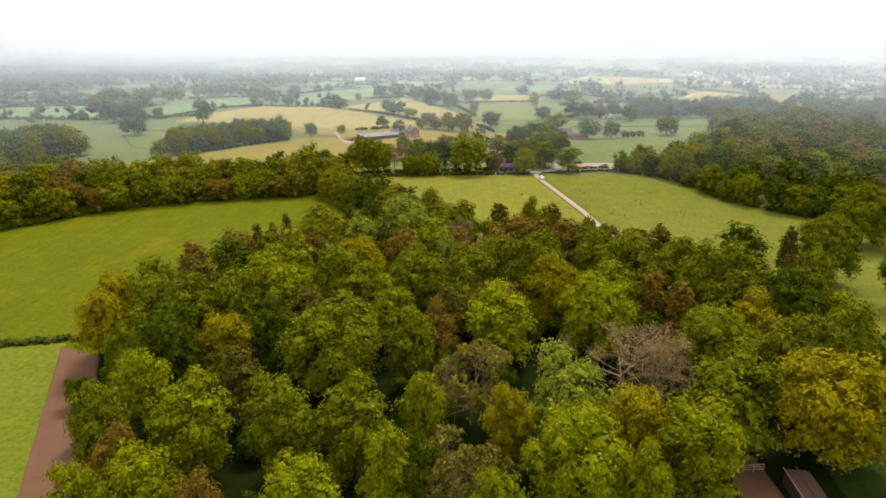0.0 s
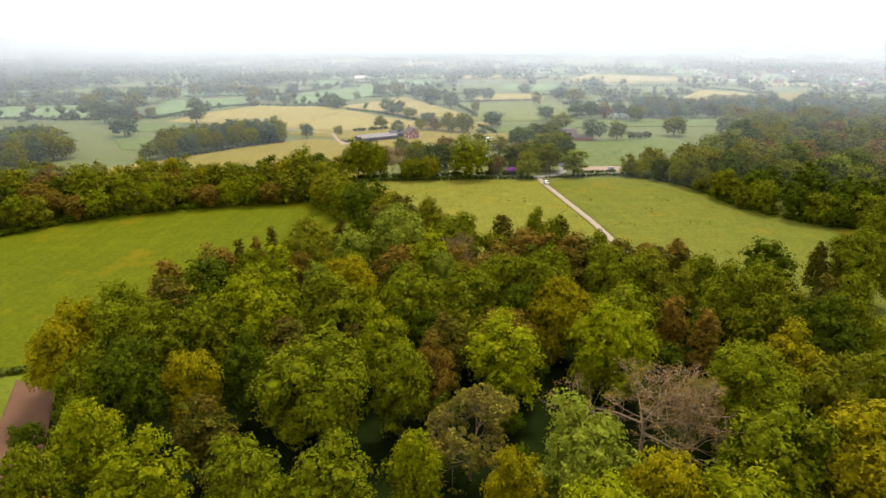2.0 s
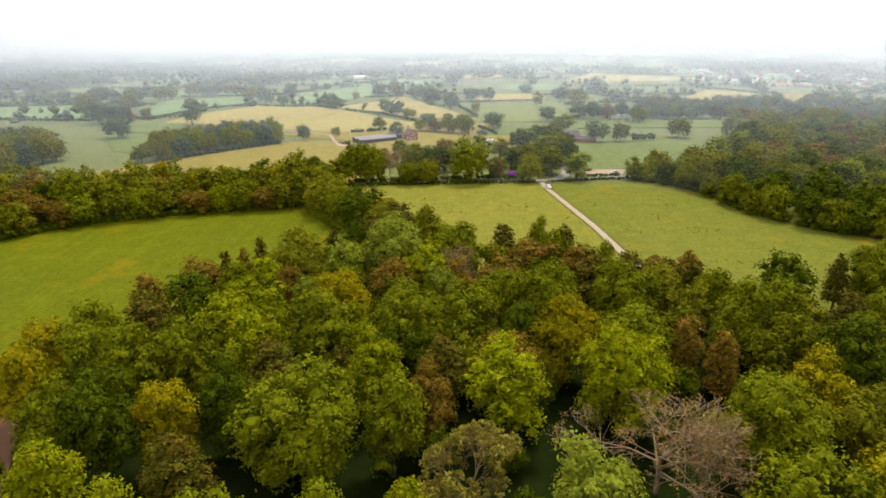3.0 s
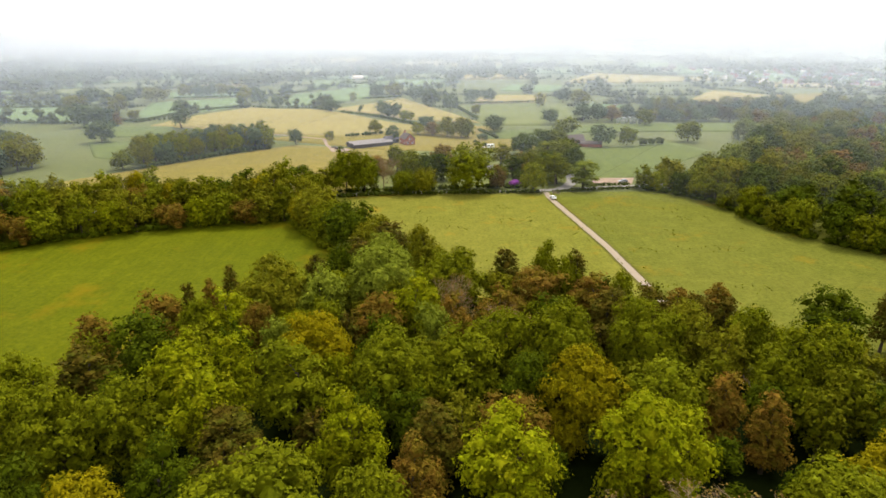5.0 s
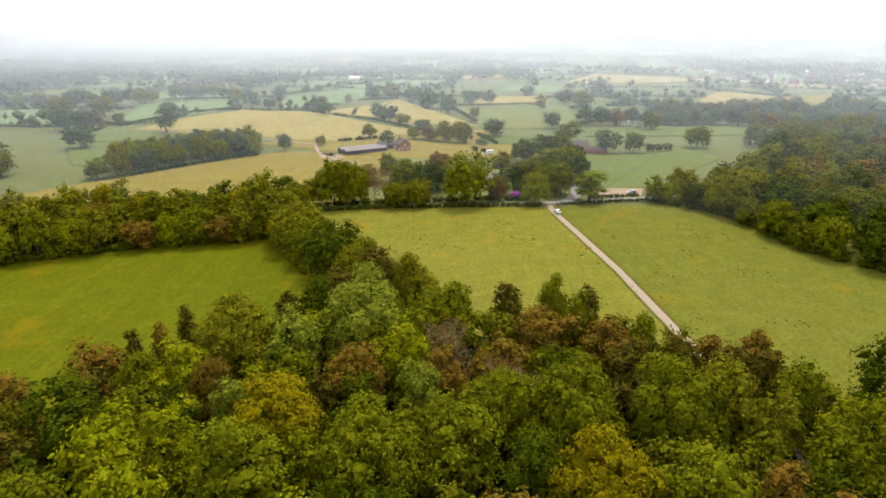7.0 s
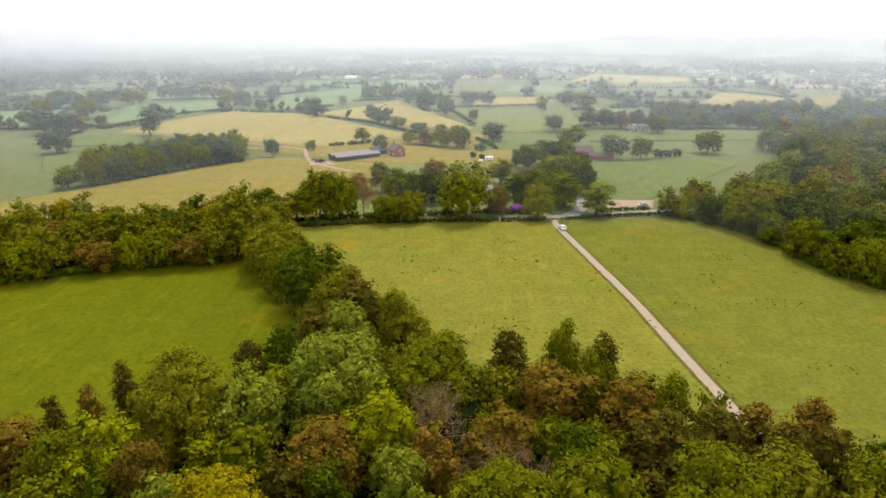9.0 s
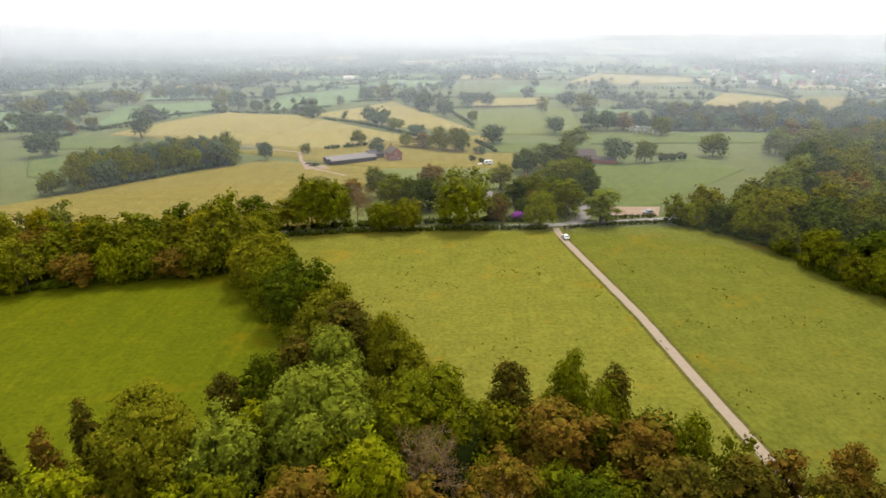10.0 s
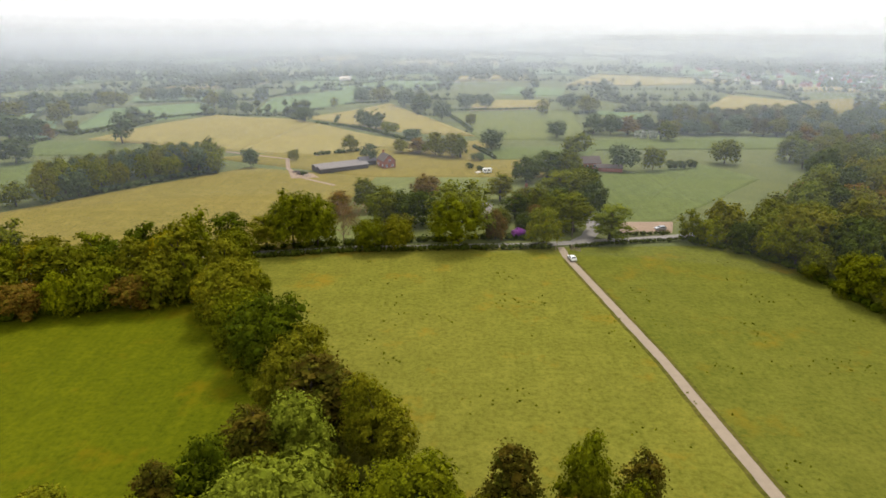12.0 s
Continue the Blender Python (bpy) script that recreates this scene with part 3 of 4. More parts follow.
MID_FIELDS = [
    ([(-226, 511), (-117, 476), (-88, 571), (-193, 656)], GRASS_YELLOW),
    ([(-117, 476), (-66, 462), (-10, 510), (-88, 571)], GRASS_YELLOW),
    ([(-115, 616), (-26, 555), (31, 540), (-48, 763)], GRASS_YELLOW),
    ([(34, 525), (106, 517), (130, 690), (12, 674)], MEADOW_GREEN),
    ([(83, 479), (291, 494), (327, 545), (114, 517)], CROP_GREEN),
    ([(-259, 535), (-205, 669), (-232, 758), (-308, 689)], CROP_PALE),
    ([(-238, 457), (-185, 462), (-206, 503), (-256, 506)], CROP_GREEN),
    ([(30, 451), (87, 448), (107, 491), (32, 490)], CROP_GREEN),
    ([(-200, 384), (-167, 369), (-192, 445), (-233, 436)], CROP_GREEN),
    ([(-302, 534), (-252, 511), (-307, 608), (-351, 618)], CROP_PALE),
]
FAR_FIELDS = [
    ([(269, 717), (358, 682), (402, 799), (360, 867)], GRASS_YELLOW),
    ([(358, 682), (398, 683), (487, 828), (402, 799)], GRASS_DRY),
    ([(32, 697), (112, 708), (125, 791), (47, 789)], GRASS_YELLOW),
    ([(-162, 661), (-87, 762), (-105, 945), (-186, 808)], CROP_PALE),
    ([(-182, 898), (-116, 945), (-149, 1049), (-206, 1035)], CROP_PALE),
    ([(190, 1028), (308, 1032), (509, 1154), (309, 1308)], GRASS_YELLOW),
    ([(-320, 755), (-228, 782), (-259, 871), (-351, 831)], CROP_PALE),
    ([(75, 859), (148, 846), (174, 946), (100, 972)], CROP_PALE),
    ([(146, 668), (175, 629), (193, 669), (156, 690)], CROP_PALE),
    ([(272, 631), (320, 621), (347, 664), (288, 663)], GRASS_YELLOW),
    ([(-405, 682), (-374, 682), (-415, 764), (-462, 763)], CROP_PALE),
]
FIELD_WORDS = {"pasture_yellow": "yellow pasture in the hedged farmland", "pasture_dry": "dry straw-coloured pasture", "meadow_green": "green meadow between hedges", "crop_green": "green crop field between hedges", "crop_pale": "pale bluish-green crop field"}
for corners, mat in MID_FIELDS + FAR_FIELDS:
    field("field", corners, mat, FIELD_WORDS[mat.name], 0.3, 16)

# ---- track, lane and yard ----
ribbon("farm_track", [(63, 140), (59.0, 187), (57.9, 200), (55.9, 227), (47.5, 292), (47.4, 301)], 2.4, GRAVEL, "pale gravel track straight across the meadow", 0.09)
VERGE = grass_material("rough_verge", (0.050, 0.062, 0.006), (0.110, 0.090, 0.020))
ribbon("track_verge", [(63, 140), (59.0, 187), (57.9, 200), (55.9, 227), (47.9, 289)], 5.0, VERGE, "rough darker grass along both edges of the track", 0.035, "verge")
ribbon("lane", [(-140, 268), (-61, 292.8), (-22, 299.3), (11.4, 301.8), (40, 303.6), (60, 307), (88, 312), (130, 322)], 4.0, ROADWAY, "worn narrow lane behind a hedge", 0.13, "road")
ribbon("drive", [(53, 305), (59, 312), (63.5, 322), (66, 340)], 5.0, ROADWAY, "short drive that leaves the lane", 0.17, "road")
field("yard", [(72, 317), (90, 317.5), (95, 330), (75, 329.8)], YARD, "reddish gravel parking place beside the lane", 0.2)
ribbon("farm_path", [(-122, 472), (-80, 451), (-73, 424), (-60, 402), (-42, 387)], 2.2, YARD, "worn dirt path to the farmyard", 0.22, "path")
field("yard", [(-66, 402), (-53, 404), (-58, 413), (-72, 420)], YARD, "bare dirt at the end of the barn", 0.2)

# ---- the wood ----
WOOD_TREES = {
    "lime": [(-17.7, 57.6, 4.4), (-36.7, 59.5, 4.5), (-44.4, 58.5, 3.1), (-36.6, 73.9, 5.1), (-7.2, 63.8, 3.4), (-3.3, 78.3, 3.6), (11.9, 107.9, 6.2), (18.1, 64.9, 6.6), (25.5, 60.6, 3.0), (35.4, 68.5, 5.4), (6.4, 56.8, 3.3), (-48.9, 83.2, 4.5), (-3.2, 155.6, 4.6), (-40.8, 151.0, 4.3), (-10.8, 113.3, 4.9), (31.3, 110.1, 6.8), (-41.6, 128.3, 5.7), (-34.0, 131.6, 4.1), (-32.3, 118.1, 5.1)],
    "copper": [(-29.1, 56.8, 2.3), (-43.9, 66.7, 3.0), (4.5, 150.6, 3.0), (14.3, 155.6, 3.8), (23.2, 167.7, 4.8), (35.7, 163.4, 4.6), (52.0, 158.2, 3.5), (60.6, 158.2, 3.5), (-11.3, 152.7, 4.4), (-48.3, 161.7, 2.4), (-33.8, 148.0, 2.9), (47.1, 123.9, 3.4), (52.0, 119.0, 3.2), (12.3, 117.0, 4.7), (-56.0, 152.4, 4.4), (-63.7, 143.1, 4.6), (-1.4, 105.4, 3.5), (18.8, 86.0, 2.5)],
    "pine": [(-33.9, 86.8, 4.4), (-28.0, 113.5, 5.3), (-12.9, 200.4, 6.1), (17.3, 177.9, 4.1), (34.1, 176.1, 3.3), (36.6, 154.6, 4.9), (44.9, 154.6, 4.9), (53.1, 151.8, 4.0), (58.6, 150.3, 3.4), (-45.9, 167.5, 2.2), (-51.8, 158.4, 2.2), (-28.1, 175.8, 3.5), (-19.0, 185.7, 4.6), (1.1, 115.7, 4.2), (-57.7, 129.8, 5.4), (-25.5, 104.5, 4.6), (85.2, 135.0, 3.9), (97.0, 157.5, 2.8)],
    "oak": [(-49.7, 72.5, 3.6), (-23.6, 73.9, 4.5), (-13.5, 74.6, 4.9), (-19.8, 96.9, 8.5), (49.2, 96.9, 7.2), (44.9, 79.9, 6.1), (-56.7, 96.9, 4.6), (-51.4, 112.1, 5.2), (-60.9, 115.0, 4.4), (4.0, 172.5, 7.7), (26.9, 177.9, 3.6), (29.5, 168.5, 3.1), (41.8, 164.1, 2.9), (-46.5, 149.9, 3.5), (14.4, 141.2, 6.5), (23.9, 139.2, 6.4), (40.3, 141.3, 6.5), (36.0, 121.0, 5.3), (-6.6, 130.8, 7.2), (6.1, 131.7, 5.9), (-21.8, 126.7, 6.1), (-45.0, 116.8, 5.1), (59.9, 130.2, 5.4), (70.1, 133.7, 4.6), (61.3, 145.6, 4.1), (-6.5, 98.5, 4.6), (105.4, 154.0, 7.5), (-62.8, 122.4, 4.6), (81.8, 122.7, 4.9), (138.0, 187.0, 8.0), (76.0, 100.0, 5.0)],
    "dark": [(-2.8, 63.8, 2.9), (49.5, 81.0, 4.0), (-49.5, 96.9, 5.1), (-32.7, 102.8, 4.3), (24.4, 150.2, 4.4), (-22.9, 177.7, 3.8), (-51.4, 139.0, 5.9), (79.3, 147.9, 5.8), (16.6, 128.4, 4.0), (71.7, 113.4, 6.0), (113.0, 136.0, 4.6)],
    "dying": [(2.6, 64.9, 3.7), (4.8, 88.7, 4.3)],
    "gold": [(9.5, 73.9, 3.3), (27.8, 72.5, 4.4), (60.4, 78.3, 8.5), (-40.1, 99.2, 4.4), (-68.5, 109.3, 4.8), (59.3, 104.0, 5.4), (-20.1, 139.1, 6.4), (24.7, 125.3, 6.4), (-69.6, 117.6, 4.4)],
    "pale": [(19.5, 79.1, 6.0), (-24.3, 161.8, 5.1), (-10.9, 169.2, 8.1), (-13.2, 188.0, 4.7), (0.8, 144.3, 3.8), (-28.8, 142.1, 3.5)],
    "bare": [(32.7, 94.8, 7.5), (38.6, 91.6, 3.4), (2.7, 160.6, 4.2), (12.8, 147.9, 4.5)],
    "olive": [(-3.0, 192.7, 4.1), (-35.3, 164.5, 6.9), (48.1, 143.4, 5.1), (62.3, 97.1, 5.1)],
}
WOOD = [(-72, 100), (-70, 118), (-62, 138), (-48, 160), (-30, 176), (-12, 184), (8, 178), (34, 176), (48, 164), (62, 158), (70, 146), (86, 132), (96, 112), (96, 90), (70, 84), (44, 84), (30, 58), (-46, 54), (-56, 80)]
taken = []
for kind, rows in WOOD_TREES.items():
    for x, y, r in rows:
        tall = {"pine": 16.5, "copper": 16.0, "bare": 16.5, "dying": 16.0}.get(kind, 15.5 + 0.55 * r)
        tree(kind, x, y, tall + U.uniform(-1, 1), r * (1.2 if kind in ("pine", "copper") else 1.05), "trees of the wood",
             "_big" if r > 6.2 and kind not in ("pine", "copper") else "_near" if y < 118 else "")
        taken.append((x, y, r))
for x, y in scatter(WOOD, 6.8, taken, 3):
    if y > 118:
        tree(U.choice(("oak", "dark", "lime", "dark", "olive", "pine", "ash")), x, y, U.uniform(10.5, 15), U.uniform(2.8, 4.0), "trees of the wood", "_mid")
    elif U.random() < 0.45:
        tree("dark", x, y, U.uniform(5, 10), U.uniform(2.0, 3.0), "trees of the wood", "_mid")

# ---- the other woods ----
LEFT_WOOD = [(-54, 256), (-75, 250), (-100, 244), (-133, 229), (-160, 203), (-230, 180), (-270, 215), (-190, 246), (-113, 277), (-46, 282)]
def edge_trees(line, inward, gap, kinds, group, rng):
    """A row of leafy trees just inside the edge of a wood, so that its foot is closed."""
    spots = []
    for (x0, y0), (x1, y1) in zip(line, line[1:]):
        d = math.hypot(x1 - x0, y1 - y0)
        steps = max(1, round(d / gap))
        for k in range(steps):
            u = (k + rng.uniform(0.2, 0.8)) / steps
            r = rng.uniform(4.2, 6.2)
            x, y = x0 + (x1 - x0) * u + inward * (y0 - y1) / d * r * 0.45, y0 + (y1 - y0) * u + inward * (x1 - x0) / d * r * 0.45
            if abs(x) < 0.76 * y + 14:
                tree(rng.choice(kinds), x, y, rng.uniform(9, 16), r, group, "_far")
                spots.append((x, y, r))
    return spots


left_edge = edge_trees(LEFT_WOOD[:6], -1, 8.5, ("oak", "ash", "olive", "oak", "copper", "lime"), "trees of the wood by the left meadow", random.Random(41))
for x, y in scatter(LEFT_WOOD, 7.5, left_edge, 5):
    if abs(x) > 0.76 * y + 14:
        continue
    tree(U.choice(("oak", "ash", "dark", "olive", "oak", "ash", "olive", "lime", "copper", "gold", "oak")), x, y, U.uniform(12, 19.5), U.uniform(4.2, 6.6), "trees of the wood by the left meadow", "_far")
RIGHT_WOOD = [(88, 309), (101, 299), (111, 286), (116, 268), (117, 254), (121, 243), (127, 232), (138, 221), (155, 213), (200, 200), (330, 190), (340, 430), (290, 478), (240, 470), (198, 448), (198, 408), (162, 352), (128, 318), (104, 311)]
right_edge = edge_trees(RIGHT_WOOD[:10], 1, 9.0, ("oak", "dark", "oak", "ash", "lime"), "trees of the wood by the right meadow", random.Random(42))
for x, y in scatter(RIGHT_WOOD, 10.5, right_edge, 6):
    if abs(x) > 0.76 * y + 14:
        continue
    # near corner gets darker kinds: its shading is put into leaf colour
    tree(U.choice(("dark", "oak", "dark", "ash") if x < 160 and y < 280 else ("oak", "ash", "dark", "olive", "ash", "oak", "dark", "olive", "oak", "copper", "dark", "pale")), x, y, U.uniform(13, 20), U.uniform(5.5, 8.8), "trees of the wood by the right meadow", "_far")
COPSE = [(-156, 352), (-150, 366), (-134, 387), (-119, 409), (-108, 416), (-107, 428), (-116, 436), (-145, 424), (-162, 408), (-174, 386), (-165, 362)]
for x, y in scatter(COPSE, 7.0, [], 8):
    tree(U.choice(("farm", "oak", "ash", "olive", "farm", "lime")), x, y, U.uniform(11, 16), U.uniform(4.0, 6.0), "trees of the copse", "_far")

# ---- trees along the lane ----
for kind, x, y, h, r in (
    ("dark", -58.6, 293.5, 14.5, 5.4), ("olive", -49.3, 298.5, 11.7, 5.6), ("oak", -41, 300, 19.5, 8.5), ("oak", -33, 300, 17, 7.0), ("bare", -24.7, 303, 15.9, 5.0),
    ("oak", -14.5, 299.5, 10.3, 6.6), ("olive", -6.3, 299, 11.2, 5.3), ("oak", -13.3, 328, 14, 8.0), ("oak", -22.1, 345, 13, 4.8), ("dark", -1.9, 326, 13, 8.0),
    ("copper", 0.8, 358, 12, 6.4), ("oak", 13.6, 305, 20.0, 11.0), ("copper", 26.4, 309, 10.7, 4.5), ("olive", 32.7, 360, 12, 5.3)):
    tree(kind, x, y, h, r, "trees along the lane")
for kind, x, y, h, r in (
    ("dark", 36, 333, 10.5, 4.8), ("oak", 48, 326, 11, 5), ("olive", 40, 338, 11, 4.5), ("dark", 52, 334, 13, 6), ("oak", 29, 322, 8, 4), ("lime", 42.1, 303.0, 13.2, 6.0), ("oak", 45.9, 338, 12.5, 6.5), ("oak", 55, 318, 14.5, 6.8), ("oak", 57, 358, 14, 8.0), ("oak", 66, 362, 14, 7.5),
    ("dark", 66.2, 340, 13, 6.2), ("dark", 48.2, 395, 12, 7.2), ("dark", 60, 405, 13, 8.0), ("oak", 70, 408, 13, 8.0), ("pale", 65.5, 308.5, 13, 6.4), ("copper", -32, 338, 10, 6.0), ("dark", 70.8, 368, 13, 6.0), ("copper", 42, 320, 9, 3.5), ("dark", 37, 316, 7, 3.2)):
    tree(kind, x, y, h, r, "trees along the lane")
for kind, x, y, h, r in (("olive", -43, 246, 15, 7.5), ("gold", -49.5, 251, 12, 5), ("oak", -41, 255, 12, 5.5), ("dark", -28, 225, 15, 8.0), ("oak", -36.5, 234, 13, 6), ("olive", -18.5, 216, 13.5, 6), ("pine", -11, 205.5, 12.5, 6.2),
                         ("olive", -21, 209, 12, 5), ("oak", -3.5, 198, 12.5, 4.6), ("olive", 0.5, 193, 13, 4.2)):
    tree(kind, x, y, h, r, "trees of the belt between the meadows")

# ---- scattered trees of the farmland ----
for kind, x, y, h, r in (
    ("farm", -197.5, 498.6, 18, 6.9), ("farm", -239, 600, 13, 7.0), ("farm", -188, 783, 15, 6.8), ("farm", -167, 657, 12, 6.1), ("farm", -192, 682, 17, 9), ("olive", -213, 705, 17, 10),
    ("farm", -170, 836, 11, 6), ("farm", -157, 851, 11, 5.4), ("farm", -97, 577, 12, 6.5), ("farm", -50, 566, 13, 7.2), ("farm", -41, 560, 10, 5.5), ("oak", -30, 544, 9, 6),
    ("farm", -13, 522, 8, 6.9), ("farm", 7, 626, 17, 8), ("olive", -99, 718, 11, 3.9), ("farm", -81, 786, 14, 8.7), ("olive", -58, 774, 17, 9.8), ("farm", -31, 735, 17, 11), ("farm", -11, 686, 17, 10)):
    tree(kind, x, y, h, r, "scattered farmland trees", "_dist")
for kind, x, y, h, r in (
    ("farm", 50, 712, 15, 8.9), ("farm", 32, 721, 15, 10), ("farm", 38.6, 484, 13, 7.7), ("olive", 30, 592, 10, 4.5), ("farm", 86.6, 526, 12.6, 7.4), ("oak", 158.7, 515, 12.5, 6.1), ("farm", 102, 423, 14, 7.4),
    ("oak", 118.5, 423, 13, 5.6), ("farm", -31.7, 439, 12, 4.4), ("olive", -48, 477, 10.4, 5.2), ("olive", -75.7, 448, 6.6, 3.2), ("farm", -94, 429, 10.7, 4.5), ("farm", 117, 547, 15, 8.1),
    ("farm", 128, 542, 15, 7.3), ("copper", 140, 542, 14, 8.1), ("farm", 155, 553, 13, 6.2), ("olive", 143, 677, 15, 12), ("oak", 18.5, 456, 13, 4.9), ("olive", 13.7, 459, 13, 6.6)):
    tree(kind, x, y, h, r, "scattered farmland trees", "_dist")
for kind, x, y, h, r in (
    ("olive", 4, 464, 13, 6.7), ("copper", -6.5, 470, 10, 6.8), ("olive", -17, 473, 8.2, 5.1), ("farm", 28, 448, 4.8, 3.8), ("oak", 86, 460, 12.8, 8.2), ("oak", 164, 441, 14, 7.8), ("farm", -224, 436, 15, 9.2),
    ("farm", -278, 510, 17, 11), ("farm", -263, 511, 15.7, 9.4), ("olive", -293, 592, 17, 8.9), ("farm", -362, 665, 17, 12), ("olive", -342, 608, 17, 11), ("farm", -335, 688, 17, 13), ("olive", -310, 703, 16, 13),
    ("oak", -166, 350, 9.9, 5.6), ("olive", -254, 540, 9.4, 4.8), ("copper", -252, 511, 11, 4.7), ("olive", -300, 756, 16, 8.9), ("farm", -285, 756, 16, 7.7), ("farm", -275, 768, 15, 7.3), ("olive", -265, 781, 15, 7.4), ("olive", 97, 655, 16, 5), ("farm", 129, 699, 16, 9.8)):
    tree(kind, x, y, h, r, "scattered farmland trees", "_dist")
for y, x0, x1 in ((548, 160, 420), (552, 165, 420), (600, 185, 440), (640, 200, 460)):
    x = x0
    while x < x1:
        tree(U.choice(("farm", "olive", "farm", "farm", "olive", "pine")), x, y + U.uniform(-8, 8), U.uniform(8, 15), U.uniform(4.5, 7.5), "hedgerow trees", "_dist")
        x += U.uniform(7, 14)
for x, y in scatter([(-300, 330), (-225, 300), (-215, 360), (-260, 400)], 9.0, [], 12):
    tree(U.choice(("farm", "olive", "oak")), x, y, U.uniform(12, 16), U.uniform(5, 7), "trees of the far left copse", "_dist")

# ---- undergrowth along the feet of the woods ----
for k, (line, height, kind, where) in enumerate((
    # dark leaves in the two meadow rows put the woods' foot shadow into colour
    ([(-52, 259), (-75, 253), (-100, 246), (-133, 231), (-160, 202), (-230, 180)], 3.2, "dark", "the left meadow"),
    ([(90, 308), (103, 298), (113, 285), (117, 268), (118, 255), (122, 244), (129, 232), (140, 221), (159, 213), (200, 200)], 3.2, "dark", "the right meadow"),
    ([(-69, 124), (-62, 140), (-48, 162), (-30, 178), (-12, 188)], 3.5, "oak", "the smooth meadow"),
    ([(8, 181), (34, 179), (48, 167), (63, 160), (72, 146), (88, 132)], 3.0, "ash", "the track meadow"),
    ([(-7, 190), (-20, 206), (-34, 222), (-46, 240), (-54, 253)], 3.5, "oak", "the belt between meadows"),
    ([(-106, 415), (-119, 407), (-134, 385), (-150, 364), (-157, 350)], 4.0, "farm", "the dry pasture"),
    ([(-60, 295), (-30, 302), (0, 306), (28, 310), (42, 308)], 3.0, "dark", "the lane"))):
    bits = clump_row(line, height * 0.7, 3.2, 2.6, 120 + k, 60, 0.40)
    tagged(new("undergrowth", joined("undergrowth", bits, LEAF[kind])), "leafy bushes under the trees beside " + where, "undergrowth", "", "stuff")

# ---- hedges ----
hedge([(-60, 288.5), (-22, 296), (12, 298.6), (44.5, 299.6)], 1.9, 1.8, "clipped dark green hedge beside the lane", 21)
hedge([(51, 300.5), (62, 303.5), (90, 308.5)], 1.3, 1.5, "clipped dark green hedge beside the lane", 22)
hedge([(70.5, 313.6), (89, 315.4)], 1.4, 1.4, "brownish clipped hedge in front of the parking place", 23)
hedge([(-140, 110), (-98, 117), (-84, 120), (-74, 121)], 1.3, 1.8, "low dark hedge between two fields", 24)
for k, line in enumerate((
    [(-245, 528), (-240, 568), (-232, 621), (-200, 669)], [(-138, 670), (-106, 703)], [(-93, 750), (-49, 774)], [(-88, 571), (-52, 560), (-8, 510)], [(17, 696), (111, 708)],
    [(14, 661), (30, 562)], [(-177, 907), (-108, 995)], [(257, 688), (358, 682)], [(378, 892), (409, 812), (358, 682)], [(-306, 739), (-236, 769)], [(-204, 782), (-166, 891)],
    [(-255, 477), (-252, 511)], [(254, 1306), (509, 1154)], [(-275, 548), (-245, 528)], [(28, 490), (39, 448)], [(-66, 462), (-41, 477)], [(-131, 650), (-97, 577)])):
    hedge(line, 2.2, 2.6, "dark field hedge across the farmland", 40 + k, 2.2, 16, 0.6)

# ---- the distance: hedged fields, tree lines and woods ----
far_rng = np.random.default_rng(17)
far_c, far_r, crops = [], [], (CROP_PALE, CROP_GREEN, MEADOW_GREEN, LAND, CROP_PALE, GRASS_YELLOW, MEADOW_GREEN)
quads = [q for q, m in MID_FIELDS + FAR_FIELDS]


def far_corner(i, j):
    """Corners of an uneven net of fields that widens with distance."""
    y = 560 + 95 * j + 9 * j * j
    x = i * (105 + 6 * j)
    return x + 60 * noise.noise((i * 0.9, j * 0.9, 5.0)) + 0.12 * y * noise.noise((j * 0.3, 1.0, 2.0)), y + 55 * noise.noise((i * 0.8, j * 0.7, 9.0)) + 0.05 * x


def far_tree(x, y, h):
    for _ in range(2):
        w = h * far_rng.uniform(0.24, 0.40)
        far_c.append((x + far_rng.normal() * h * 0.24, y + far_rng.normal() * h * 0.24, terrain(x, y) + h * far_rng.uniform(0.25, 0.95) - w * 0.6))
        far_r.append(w)


